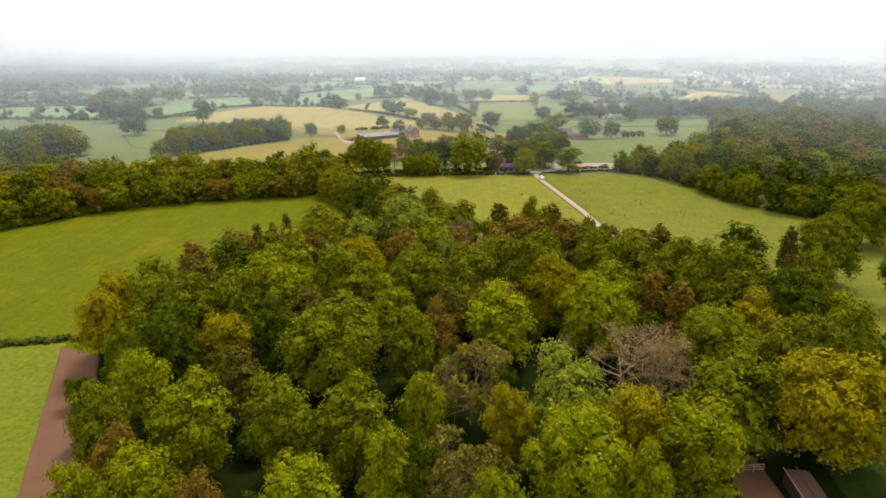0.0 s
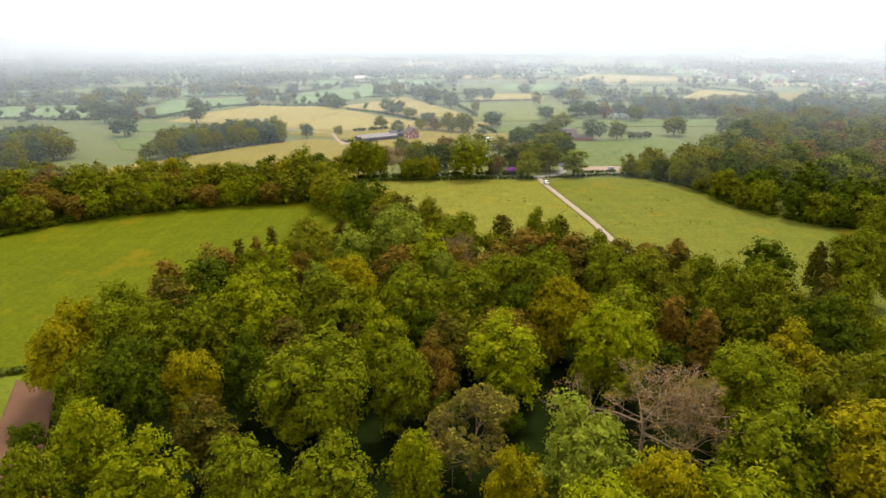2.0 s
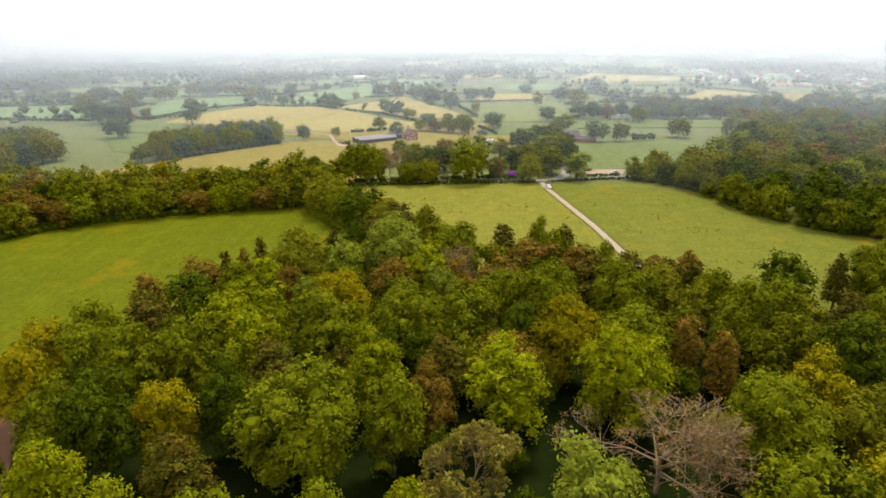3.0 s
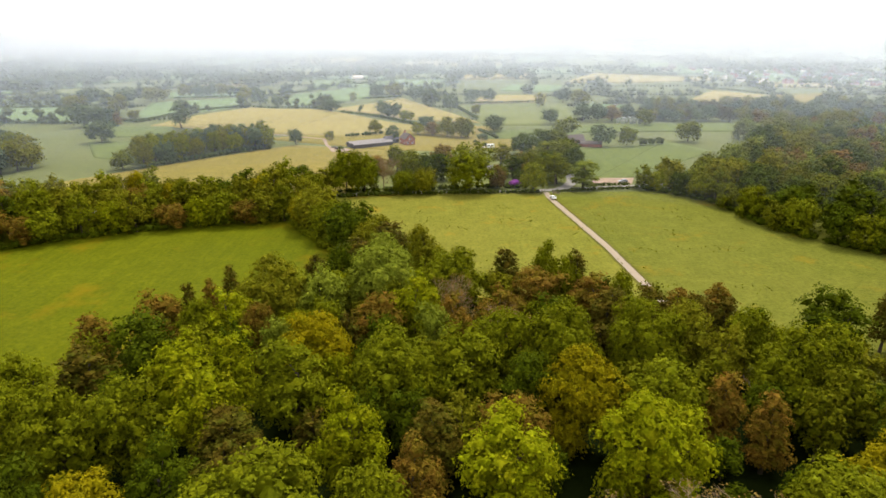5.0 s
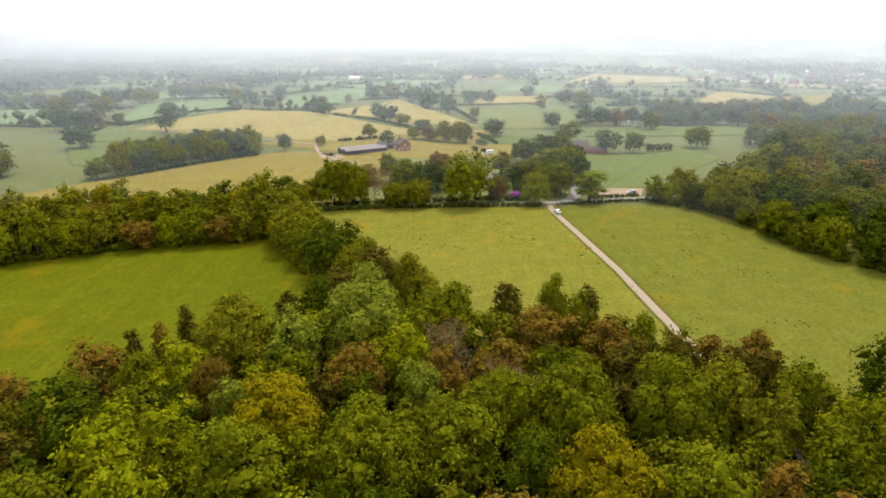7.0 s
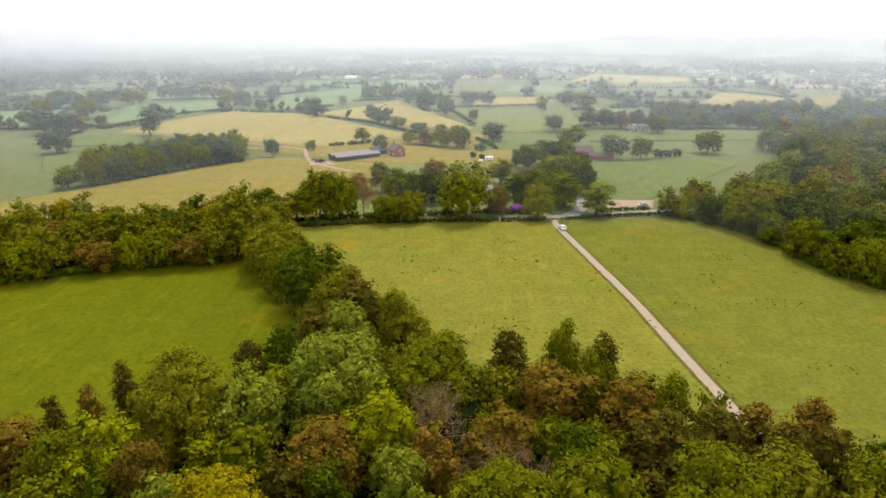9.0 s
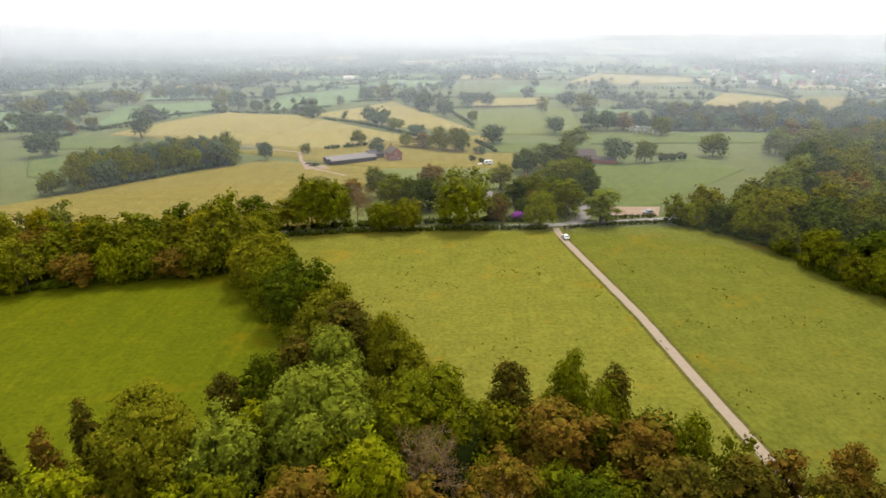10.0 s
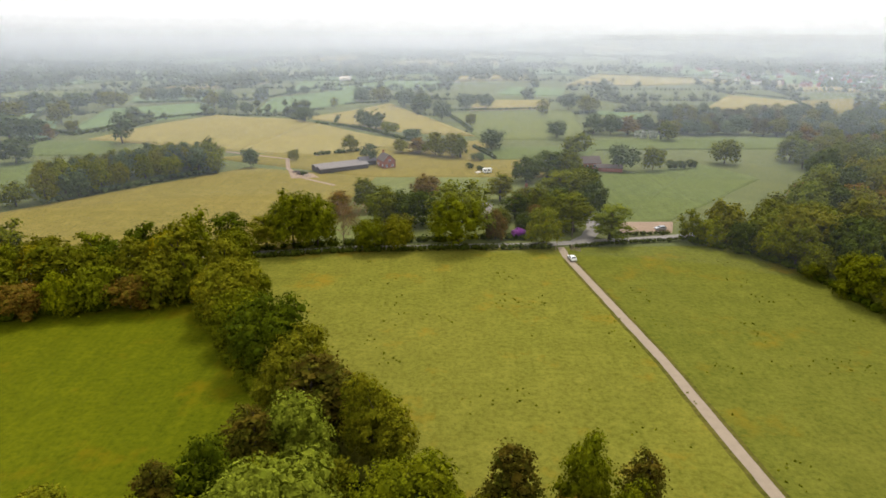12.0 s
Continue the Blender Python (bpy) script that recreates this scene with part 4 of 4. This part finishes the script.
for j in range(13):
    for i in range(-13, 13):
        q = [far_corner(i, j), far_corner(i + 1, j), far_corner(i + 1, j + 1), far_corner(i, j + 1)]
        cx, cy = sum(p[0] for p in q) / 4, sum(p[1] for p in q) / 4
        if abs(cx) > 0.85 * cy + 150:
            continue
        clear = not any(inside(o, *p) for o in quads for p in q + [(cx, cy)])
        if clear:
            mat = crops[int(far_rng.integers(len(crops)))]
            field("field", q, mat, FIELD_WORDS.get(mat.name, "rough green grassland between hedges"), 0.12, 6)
            if far_rng.random() < 0.30 + 0.03 * j:
                for _ in range(44 + 4 * j):
                    u, v = far_rng.uniform(0.1, 0.9, 2)
                    far_tree(cx + (u - 0.5) * (q[1][0] - q[0][0]), cy + (v - 0.5) * (q[3][1] - q[0][1]), far_rng.uniform(9, 15))
        for a, b in ((q[0], q[1]), (q[0], q[3])):
            length = math.hypot(b[0] - a[0], b[1] - a[1])
            lush = far_rng.random()
            steps = int(length / (3.6 if j < 3 else 6.0 if j < 6 else 11))
            for k in range(steps):
                x, y = a[0] + (b[0] - a[0]) * k / steps, a[1] + (b[1] - a[1]) * k / steps
                if any(inside(o, x, y) for o in quads):
                    continue
                if lush > 0.08:
                    far_c.append((x, y, terrain(x, y) + 0.9))
                    far_r.append(far_rng.uniform(1.4, 2.6))
                if far_rng.random() < ((0.7 if lush > 0.6 else 0.2) * (0.6 if j < 3 else 1 if j < 6 else 1.5)):
                    far_tree(x + far_rng.normal() * 3, y + far_rng.normal() * 3, far_rng.uniform(8, 15))
far_c, far_r = np.array(far_c), np.array(far_r)
up = np.tile((0, 0, 1.0), (len(far_c), 1))
octa_v = np.array(((1, 0, 0), (0, 1, 0), (-1, 0, 0), (0, -1, 0), (0, 0, 0.8), (0, 0, -0.8)))
octa_f = np.array(((0, 1, 4), (1, 2, 4), (2, 3, 4), (3, 0, 4), (1, 0, 5), (2, 1, 5), (3, 2, 5), (0, 3, 5)))
spin = far_rng.uniform(0, 2 * math.pi, len(far_c))
far_v = octa_v[None] * far_rng.uniform(0.75, 1.2, (len(far_c), 6, 1)) * far_r[:, None, None]
far_v = np.stack([far_v[..., 0] * np.cos(spin)[:, None] - far_v[..., 1] * np.sin(spin)[:, None], far_v[..., 0] * np.sin(spin)[:, None] + far_v[..., 1] * np.cos(spin)[:, None], far_v[..., 2]], 2) + far_c[:, None]
far_bits = [(far_v.reshape(-1, 3), (octa_f[None] + (np.arange(len(far_c)) * 6)[:, None, None]).reshape(-1, 3)), leaves(far_rng, far_c, far_r, up, 2 * len(far_c), 1.6, 1.0, 0.2)]
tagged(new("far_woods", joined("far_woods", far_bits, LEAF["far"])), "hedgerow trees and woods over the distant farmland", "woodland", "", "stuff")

# ---- meadow tussocks ----
tus = np.random.default_rng(23)
tc = []
while len(tc) < 260:
    x, y = tus.uniform(-40, 112), tus.uniform(175, 296)
    if noise.noise((x / 11, y / 11, 4.0)) > 0.18 + 0.25 * tus.random() and inside([(0, 190), (60, 165), (120, 200), (100, 290), (-45, 290)], x, y):
        tc.append((x, y, 0.08))
tc = np.array(tc)
tr_ = tus.uniform(0.10, 0.30, len(tc))
tagged(new("grass_tussocks", joined("grass_tussocks", [leaves(tus, tc, tr_, np.tile((0, 0, 1.0), (len(tc), 1)), 10 * len(tc), 0.16, 1.0, 0.0), cores(tus, tc, tr_, 0.9, 0.6)], LEAF["oak"])), "dark coarse tussocks dotted over the meadow", "grass", "", "stuff")


# ---- buildings ----
def gable(bm, length, width, eaves, ridge):
    """A house body along x with two gable ends."""
    h = width / 2
    rows = [[bm.verts.new((s * length / 2, y, z)) for y, z in ((-h, 0), (h, 0), (h, eaves), (0, ridge), (-h, eaves))] for s in (-1, 1)]
    bm.faces.new(rows[0][::-1])
    bm.faces.new(rows[1])
    for k in range(5):
        a, b = k, (k + 1) % 5
        bm.faces.new((rows[0][a], rows[0][b], rows[1][b], rows[1][a]))
    bmesh.ops.recalc_face_normals(bm, faces=bm.faces[:])
    return bm


def slope(length, width, eaves, ridge, side, thick=0.18, over=0.35):
    """One pitch of a roof, with overhang and thickness."""
    bm = bmesh.new()
    h = width / 2
    k = (ridge - eaves) / h
    y0, z0 = side * (h + over), eaves - over * k
    pts = [(y0, z0), (0, ridge), (0, ridge + thick), (y0, z0 + thick)]
    ends = [[bm.verts.new((s * (length / 2 + over), y, z + 0.02)) for y, z in pts] for s in (-1, 1)]
    bm.faces.new(ends[0][::-1])
    bm.faces.new(ends[1])
    for a in range(4):
        b = (a + 1) % 4
        bm.faces.new((ends[0][a], ends[0][b], ends[1][b], ends[1][a]))
    bmesh.ops.recalc_face_normals(bm, faces=bm.faces[:])
    return bm


def house(name, label, x, y, turn, length, width, eaves, ridge, wall, roof, panes=(), chimneys=(), door=None, category="house"):
    ob = tagged(new(name), label, category)
    part("wall", gable(bmesh.new(), length, width, eaves, ridge), wall, ob)
    for side in (-1, 1):
        part("roof", slope(length, width, eaves, ridge, side), roof, ob)
    for px, side, pz in panes:
        w = part("window", solid(1.1, 0.16, 1.25, px, side * (width / 2 + 0.02), pz), WHITE_PAINT, ob)
        part("pane", solid(0.9, 0.06, 1.05, px, side * (width / 2 + 0.09), pz), GLASS, w)
    for end, py, pz in (p for p in (door or ())):
        w = part("window", solid(0.16, 1.1, 1.25, end * (length / 2 + 0.02), py, pz), WHITE_PAINT, ob)
        part("pane", solid(0.06, 0.9, 1.05, end * (length / 2 + 0.09), py, pz), GLASS, w)
    for px in chimneys:
        c = part("chimney", solid(0.9, 0.7, 2.0, px, 0, ridge + 0.5), wall, ob)
        part("pot", solid(0.3, 0.3, 0.5, px, 0, ridge + 1.72), TILE, c)
    ob.matrix_basis = pose(x, y, terrain(x, y), 0, 0, turn)
    return ob


house("farmhouse", "red brick farmhouse with a steep brown tiled roof", -22, 431, -62, 9, 6.8, 3.9, 7.0, BRICK, TILE,
      [(-3, 1, 1.4), (0, 1, 1.4), (3, 1, 1.4), (-3, 1, 3.1), (3, 1, 3.1), (-3, -1, 1.4), (3, -1, 1.4)], (-3.6,), [(1, -1.6, 1.4), (1, 1.6, 1.4), (1, 0, 3.7)])
house("outbuilding", "low dark outbuilding with a slate roof beside the farmhouse", -33, 436, 25, 9, 5.5, 2.6, 4.4, DARK_WOOD, SLATE, category="outbuilding")
for k, (dx, dy) in enumerate(((0, 0), (-3.4, 5.6))):
    house("barn", "long low barn with grey sheet roof and dark boarded side", -44 + dx, 422 + dy, 33.5, 27, 6.0, 2.3, 3.2, DARK_WOOD, SHEET, category="barn")
house("barn", "brown-roofed brick barn beside the green crop field", 84, 429, 8, 15, 8, 3.2, 6.0, BRICK, TILE, [(-4, -1, 1.6), (0, -1, 1.6), (4, -1, 1.6)], category="barn")
house("outbuilding", "low brick outbuilding with a tiled roof", 95, 421, -12, 13, 4.5, 2.0, 3.4, BRICK, TILE, category="outbuilding")
house("cottage", "brick cottage with a brown tiled roof among trees", 41, 352, 60, 9, 6.2, 4.0, 7.4, BRICK, TILE, [(-3, -1, 1.5), (2.5, -1, 1.5), (-3, -1, 3.6), (2.5, -1, 3.6)], (3.5,), [(-1, 0, 3.9)])
house("shed", "pale roofed shed behind roadside trees", 24, 338, 75, 9, 5, 2.8, 4.2, RENDER_WALL, SHEET, category="shed")

shed = tagged(new("shed"), "long shed with a rusty dark sheet roof beside a dirt yard", "shed")
part("wall", solid(3.0, 12.5, 2.6, 0, 0, 1.3), DARK_WOOD, shed)
for k in range(11):
    part("roof_sheet", solid(1.75, 1.14, 0.05, -0.86, -6.3 + 1.15 * k, 0), RUST, shed).matrix_basis = pose(0, 0, 2.95, 0, -9, 0)
    part("roof_sheet", solid(1.75, 1.14, 0.05, 0.86, -6.3 + 1.15 * k, 0.03), RUST, shed).matrix_basis = pose(0, 0, 2.95, 0, 9, 0)
part("ridge_cap", solid(0.35, 12.8, 0.06, 0, 0, 3.0, 0.02), RUST, shed, "rusty metal ridge cap")
part("barge_board", solid(0.09, 12.8, 0.22, -1.72, 0, 2.68), PALE_BARK, shed, "weathered pale edge board")
shed.matrix_basis = pose(52.3, 67.5, 0, 0, 0, -6)
field("yard", [(42, 58), (50, 58), (50, 80), (45, 80)], EARTH, "reddish dirt yard beside the shed", 0.2)
rail = tagged(new("fence"), "weathered timber fence across the dirt yard", "fence")
for k in range(4):
    part("post", solid(0.14, 0.14, 1.5, -2.4 + 1.6 * k, 0, 0.75, 0.02), TIMBER, rail)
for z in (0.5, 0.95, 1.35):
    part("rail", solid(5.0, 0.05, 0.16, 0, 0.1, z), TIMBER, rail)
rail.matrix_basis = pose(47.3, 76, 0.15, 0, 0, 5)

town = [(470 + 430 * far_rng.random(), 1010 + 520 * far_rng.random()) for _ in range(110)]
plain_home = None
for k, (x, y) in enumerate(town):
    m = pose(x, y, terrain(x, y), 0, 0, far_rng.uniform(0, 180))
    if k < 3:
        plain_home = house("house", "small brick house with a red-brown roof in the town", x, y, 30 * k, 9 + k, 7, 5, 8, (BRICK, RENDER_WALL, BRICK)[k], TILE, [(-2.5, -1, 1.5), (2.5, -1, 1.5), (-2.5, -1, 3.8), (2.5, -1, 3.8)])
        tagged(plain_home, group="houses of the town")
        homes = [plain_home] if k == 0 else homes + [plain_home]
    else:
        copy_thing(homes[k % 3], m)
house("barn", "pale-roofed barn far off among trees", -146, 1090, 20, 17, 9, 3, 5.5, RENDER_WALL, RENDER_WALL, category="barn")


# ---- vehicles, gate and small things ----
def car(label, paint, x, y, turn):
    """A small hatchback along y."""
    ob = tagged(new("car"), label, "car")
    side = [(-2.05, 0.35), (2.0, 0.35), (2.1, 0.7), (1.95, 0.86), (0.95, 0.98), (0.35, 1.42), (-1.35, 1.46), (-1.95, 1.0), (-2.1, 0.8)]
    bm = bmesh.new()
    rows = []
    for sx in (-0.86, 0.86):
        rows.append([bm.verts.new((sx * (0.80 if z > 1.2 else 1), y_, z)) for y_, z in side])
    bm.faces.new(rows[0])
    bm.faces.new(rows[1][::-1])
    for k in range(len(side)):
        a, b = k, (k + 1) % len(side)
        bm.faces.new((rows[0][a], rows[1][a], rows[1][b], rows[0][b]))
    bmesh.ops.recalc_face_normals(bm, faces=bm.faces[:])
    bmesh.ops.bevel(bm, geom=bm.edges[:], offset=0.06, segments=2, affect="EDGES")
    body = part("body", bm, paint, ob)
    part("windscreen", solid(1.3, 0.05, 0.52, 0, 0, 0), GLASS, body).matrix_basis = pose(0, 0.69, 1.21, 53, 0, 0)
    part("rear_window", solid(1.25, 0.05, 0.5, 0, 0, 0), GLASS, body).matrix_basis = pose(0, -1.69, 1.24, -48, 0, 0)
    for s in (-1, 1):
        part("side_window", solid(0.04, 1.5, 0.34, 0, 0, 0), GLASS, body).matrix_basis = pose(s * 0.80, -0.45, 1.18, 0, s * -14, 0)
        part("headlight", solid(0.3, 0.06, 0.16, s * 0.62, 2.06, 0.72, 0.02), WHITE_PAINT, body)
        for wy in (-1.3, 1.3):
            w = bmesh.new()
            bmesh.ops.create_cone(w, cap_ends=True, segments=20, radius1=0.32, radius2=0.32, depth=0.2, matrix=pose(s * 0.78, wy, 0.32, 0, 90, 0))
            wheel = part("wheel", w, RUBBER, ob)
            w = bmesh.new()
            bmesh.ops.create_cone(w, cap_ends=True, segments=16, radius1=0.2, radius2=0.18, depth=0.04, matrix=pose(s * 0.89, wy, 0.32, 0, 90, 0))
            part("rim", w, STEEL, wheel)
    ob.matrix_basis = pose(x, y, 0.2, 0, 0, turn)
    return ob


car("small white hatchback driving along the gravel track", WHITE_PAINT, 48.6, 289, 8)
car("silver hatchback on the gravel parking place", SILVER_PAINT, 87.0, 320.0, 98)

caravan = tagged(new("caravan"), "white caravan parked by the paddock", "caravan")
cb = part("body", solid(4.6, 2.1, 2.1, 0, 0, 1.45, 0.25), WHITE_PAINT, caravan)
for px in (-1.3, 0.6):
    part("window", solid(1.1, 0.05, 0.6, px, -1.06, 1.75), GLASS, cb)
for s in (-1, 1):
    w = bmesh.new()
    bmesh.ops.create_cone(w, cap_ends=True, segments=18, radius1=0.33, radius2=0.33, depth=0.2, matrix=pose(0, s * 0.9, 0.33, 90, 0, 0))
    part("wheel", w, RUBBER, caravan)
caravan.matrix_basis = pose(31, 415, 0.15, 0, 0, 12)

def heap(label, mat, x, y, size, seed):
    """A low uneven mound."""
    bm = bmesh.new()
    bmesh.ops.create_icosphere(bm, subdivisions=3, radius=1, matrix=Matrix.Diagonal((size, size * 0.7, size * 0.34, 1)))
    for v in bm.verts:
        v.co *= 1 + 0.22 * noise.noise(v.co * 1.3 + Vector((seed, 0, 0)))
        v.co.z = max(v.co.z, -0.05)
    me = bpy.data.meshes.new("heap")
    bm.to_mesh(me)
    bm.free()
    me.materials.append(mat)
    ob = tagged(new("heap", me), label, "heap")
    ob.matrix_basis = pose(x, y, terrain(x, y) + 0.2, 0, 0, 33)
    return ob


heap("dark brown dung heap at the end of the barn", DARK_WOOD, -63, 412, 3.2, 1)
heap("pale heap of rubble beside the barn", GRAVEL, -59.5, 407.5, 2.4, 2)
heap("dark brown dung heap at the end of the barn", DARK_WOOD, -67, 416, 2.2, 3)
heap("pale heap of sacks and timber near the caravan", RENDER_WALL, 26.5, 416, 1.6, 4)
for x in (45.2, 50.2):
    post = tagged(new("gate_post"), "stout timber gate post where track meets lane", "gate post", "gate posts")
    part("post", solid(0.28, 0.28, 1.7, 0, 0, 0.85, 0.04), TIMBER, post)
    part("cap", solid(0.34, 0.34, 0.08, 0, 0, 1.74, 0.02), PALE_BARK, post)
    post.matrix_basis = pose(x, 298.2, 0.05)
gate = tagged(new("field_gate"), "open five-bar timber gate swung back on the verge", "gate")
for k in range(5):
    part("bar", solid(3.0, 0.05, 0.11, 1.5, 0, 0.3 + 0.24 * k), TIMBER, gate)
for px in (0.06, 1.5, 2.94):
    part("upright", solid(0.1, 0.08, 1.25, px, 0.06, 0.75), TIMBER, gate)
gate.matrix_basis = pose(50.4, 297.9, 0.08, 0, 0, -35)
pole = tagged(new("telegraph_pole"), "grey wooden pole at the lane junction", "pole")
pm = bmesh.new()
bmesh.ops.create_cone(pm, cap_ends=True, segments=10, radius1=0.11, radius2=0.08, depth=6.0, matrix=pose(0, 0, 3.0))
part("shaft", pm, TIMBER, pole)
part("crossbar", solid(0.9, 0.09, 0.1, 0, 0, 5.7), TIMBER, pole)
pole.matrix_basis = pose(53.1, 310.6, 0)


def shrub(name, label, kind, spots, seed, category="shrub"):
    """A low bush of leafy clumps."""
    rng = np.random.default_rng(seed)
    c = np.array([(x, y, terrain(x, y) + 0.75 * r) for x, y, r in spots])
    r = np.array([r for x, y, r in spots])
    tc, tr, td = tufts(rng, c, r, np.tile((0, 0, 1.0), (len(c), 1)), 8)
    return tagged(new(name, joined(name, [leaves(rng, tc, tr, td, 420 * len(c), 0.26), cores(rng, c, r, 0.6)], LEAF[kind])), label, category)


shrub("rhododendron", "purple-flowering rhododendron bush at the roadside", "purple", [(33.2, 309.6, 1.6), (35.2, 309.8, 1.8), (34.2, 310.8, 1.9), (36.6, 310.4, 1.3)], 61)
shrub("hawthorn", "white-blossomed hawthorn bush beside a field", "white", [(140, 523, 2.4), (143, 521, 3.0), (146, 522, 2.6), (149, 519, 3.2), (152, 520, 2.5), (155, 517, 2.2)], 62)
for k, (x, y, r) in enumerate(((78, 428, 2.5), (128, 424, 2.6), (134, 426, 2.2), (140, 428, 2.4), (-62, 408, 1.2), (22, 425, 1.6), (27, 420, 1.4))):
    shrub("bush", "rounded dark green bush near the farm", "hedge", [(x, y, r), (x + r, y + 0.5, r * 0.8)], 70 + k)

# ---- mist: many thin tinted sheets added for haze; they thicken with distance and thin out above the horizon ----
def mist_material(dense, low, high, tint):
    mat, n, l, b = nodes_of("mist")
    n.remove(b)
    co, sep, fall = n.new("ShaderNodeTexCoord"), n.new("ShaderNodeSeparateXYZ"), n.new("ShaderNodeMapRange")
    l.new(co.outputs["Object"], sep.inputs["Vector"])
    fall.inputs["From Min"].default_value, fall.inputs["From Max"].default_value = low, high
    fall.inputs["To Min"].default_value, fall.inputs["To Max"].default_value = 1.0, 0.0
    l.new(sep.outputs["Z"], fall.inputs["Value"])
    steep, amount = n.new("ShaderNodeMath"), n.new("ShaderNodeMath")
    steep.operation, amount.operation = "POWER", "MULTIPLY"
    steep.inputs[1].default_value, amount.inputs[1].default_value = 3.0, dense
    l.new(fall.outputs["Result"], steep.inputs[0])
    l.new(steep.outputs["Value"], amount.inputs[0])
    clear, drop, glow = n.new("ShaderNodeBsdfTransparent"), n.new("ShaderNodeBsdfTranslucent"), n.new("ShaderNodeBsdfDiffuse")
    # normals fixed vertical, so the upright sheets take light from the whole sky
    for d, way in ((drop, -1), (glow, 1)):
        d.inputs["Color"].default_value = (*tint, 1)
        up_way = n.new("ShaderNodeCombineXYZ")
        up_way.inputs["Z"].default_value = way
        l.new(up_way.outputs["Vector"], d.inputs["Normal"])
    half, mix = n.new("ShaderNodeAddShader"), n.new("ShaderNodeMixShader")
    l.new(drop.outputs["BSDF"], half.inputs[0])
    l.new(glow.outputs["BSDF"], half.inputs[1])
    l.new(amount.outputs["Value"], mix.inputs["Fac"])
    l.new(clear.outputs["BSDF"], mix.inputs[1])
    l.new(half.outputs["Shader"], mix.inputs[2])
    l.new(mix.outputs["Shader"], n["Material Output"].inputs["Surface"])
    return mat


veil, k = 240.0, 0
while veil < 4300:
    top = 66 + 0.062 * veil
    verts, faces, seg = [], [], 96
    for j in range(4):
        for i in range(seg):
            a = 2 * math.pi * i / seg
            r = veil * (1 + 0.05 * noise.noise((math.cos(a) * 3, math.sin(a) * 3, k * 2.7)))
            verts.append((math.sin(a) * r, 60 + math.cos(a) * r, -15 + (top + 17) * j / 3))
    for j in range(3):
        for i in range(seg):
            faces.append((j * seg + i, j * seg + (i + 1) % seg, (j + 1) * seg + (i + 1) % seg, (j + 1) * seg + i))
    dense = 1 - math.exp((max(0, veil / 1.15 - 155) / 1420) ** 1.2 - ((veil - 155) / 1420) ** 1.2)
    # haze colour is set by the tint: bluer near, paler far off
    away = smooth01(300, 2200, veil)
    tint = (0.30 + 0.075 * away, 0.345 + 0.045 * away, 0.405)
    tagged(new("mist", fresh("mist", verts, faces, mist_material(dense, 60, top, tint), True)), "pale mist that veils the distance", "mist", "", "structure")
    veil, k = veil * 1.15, k + 1
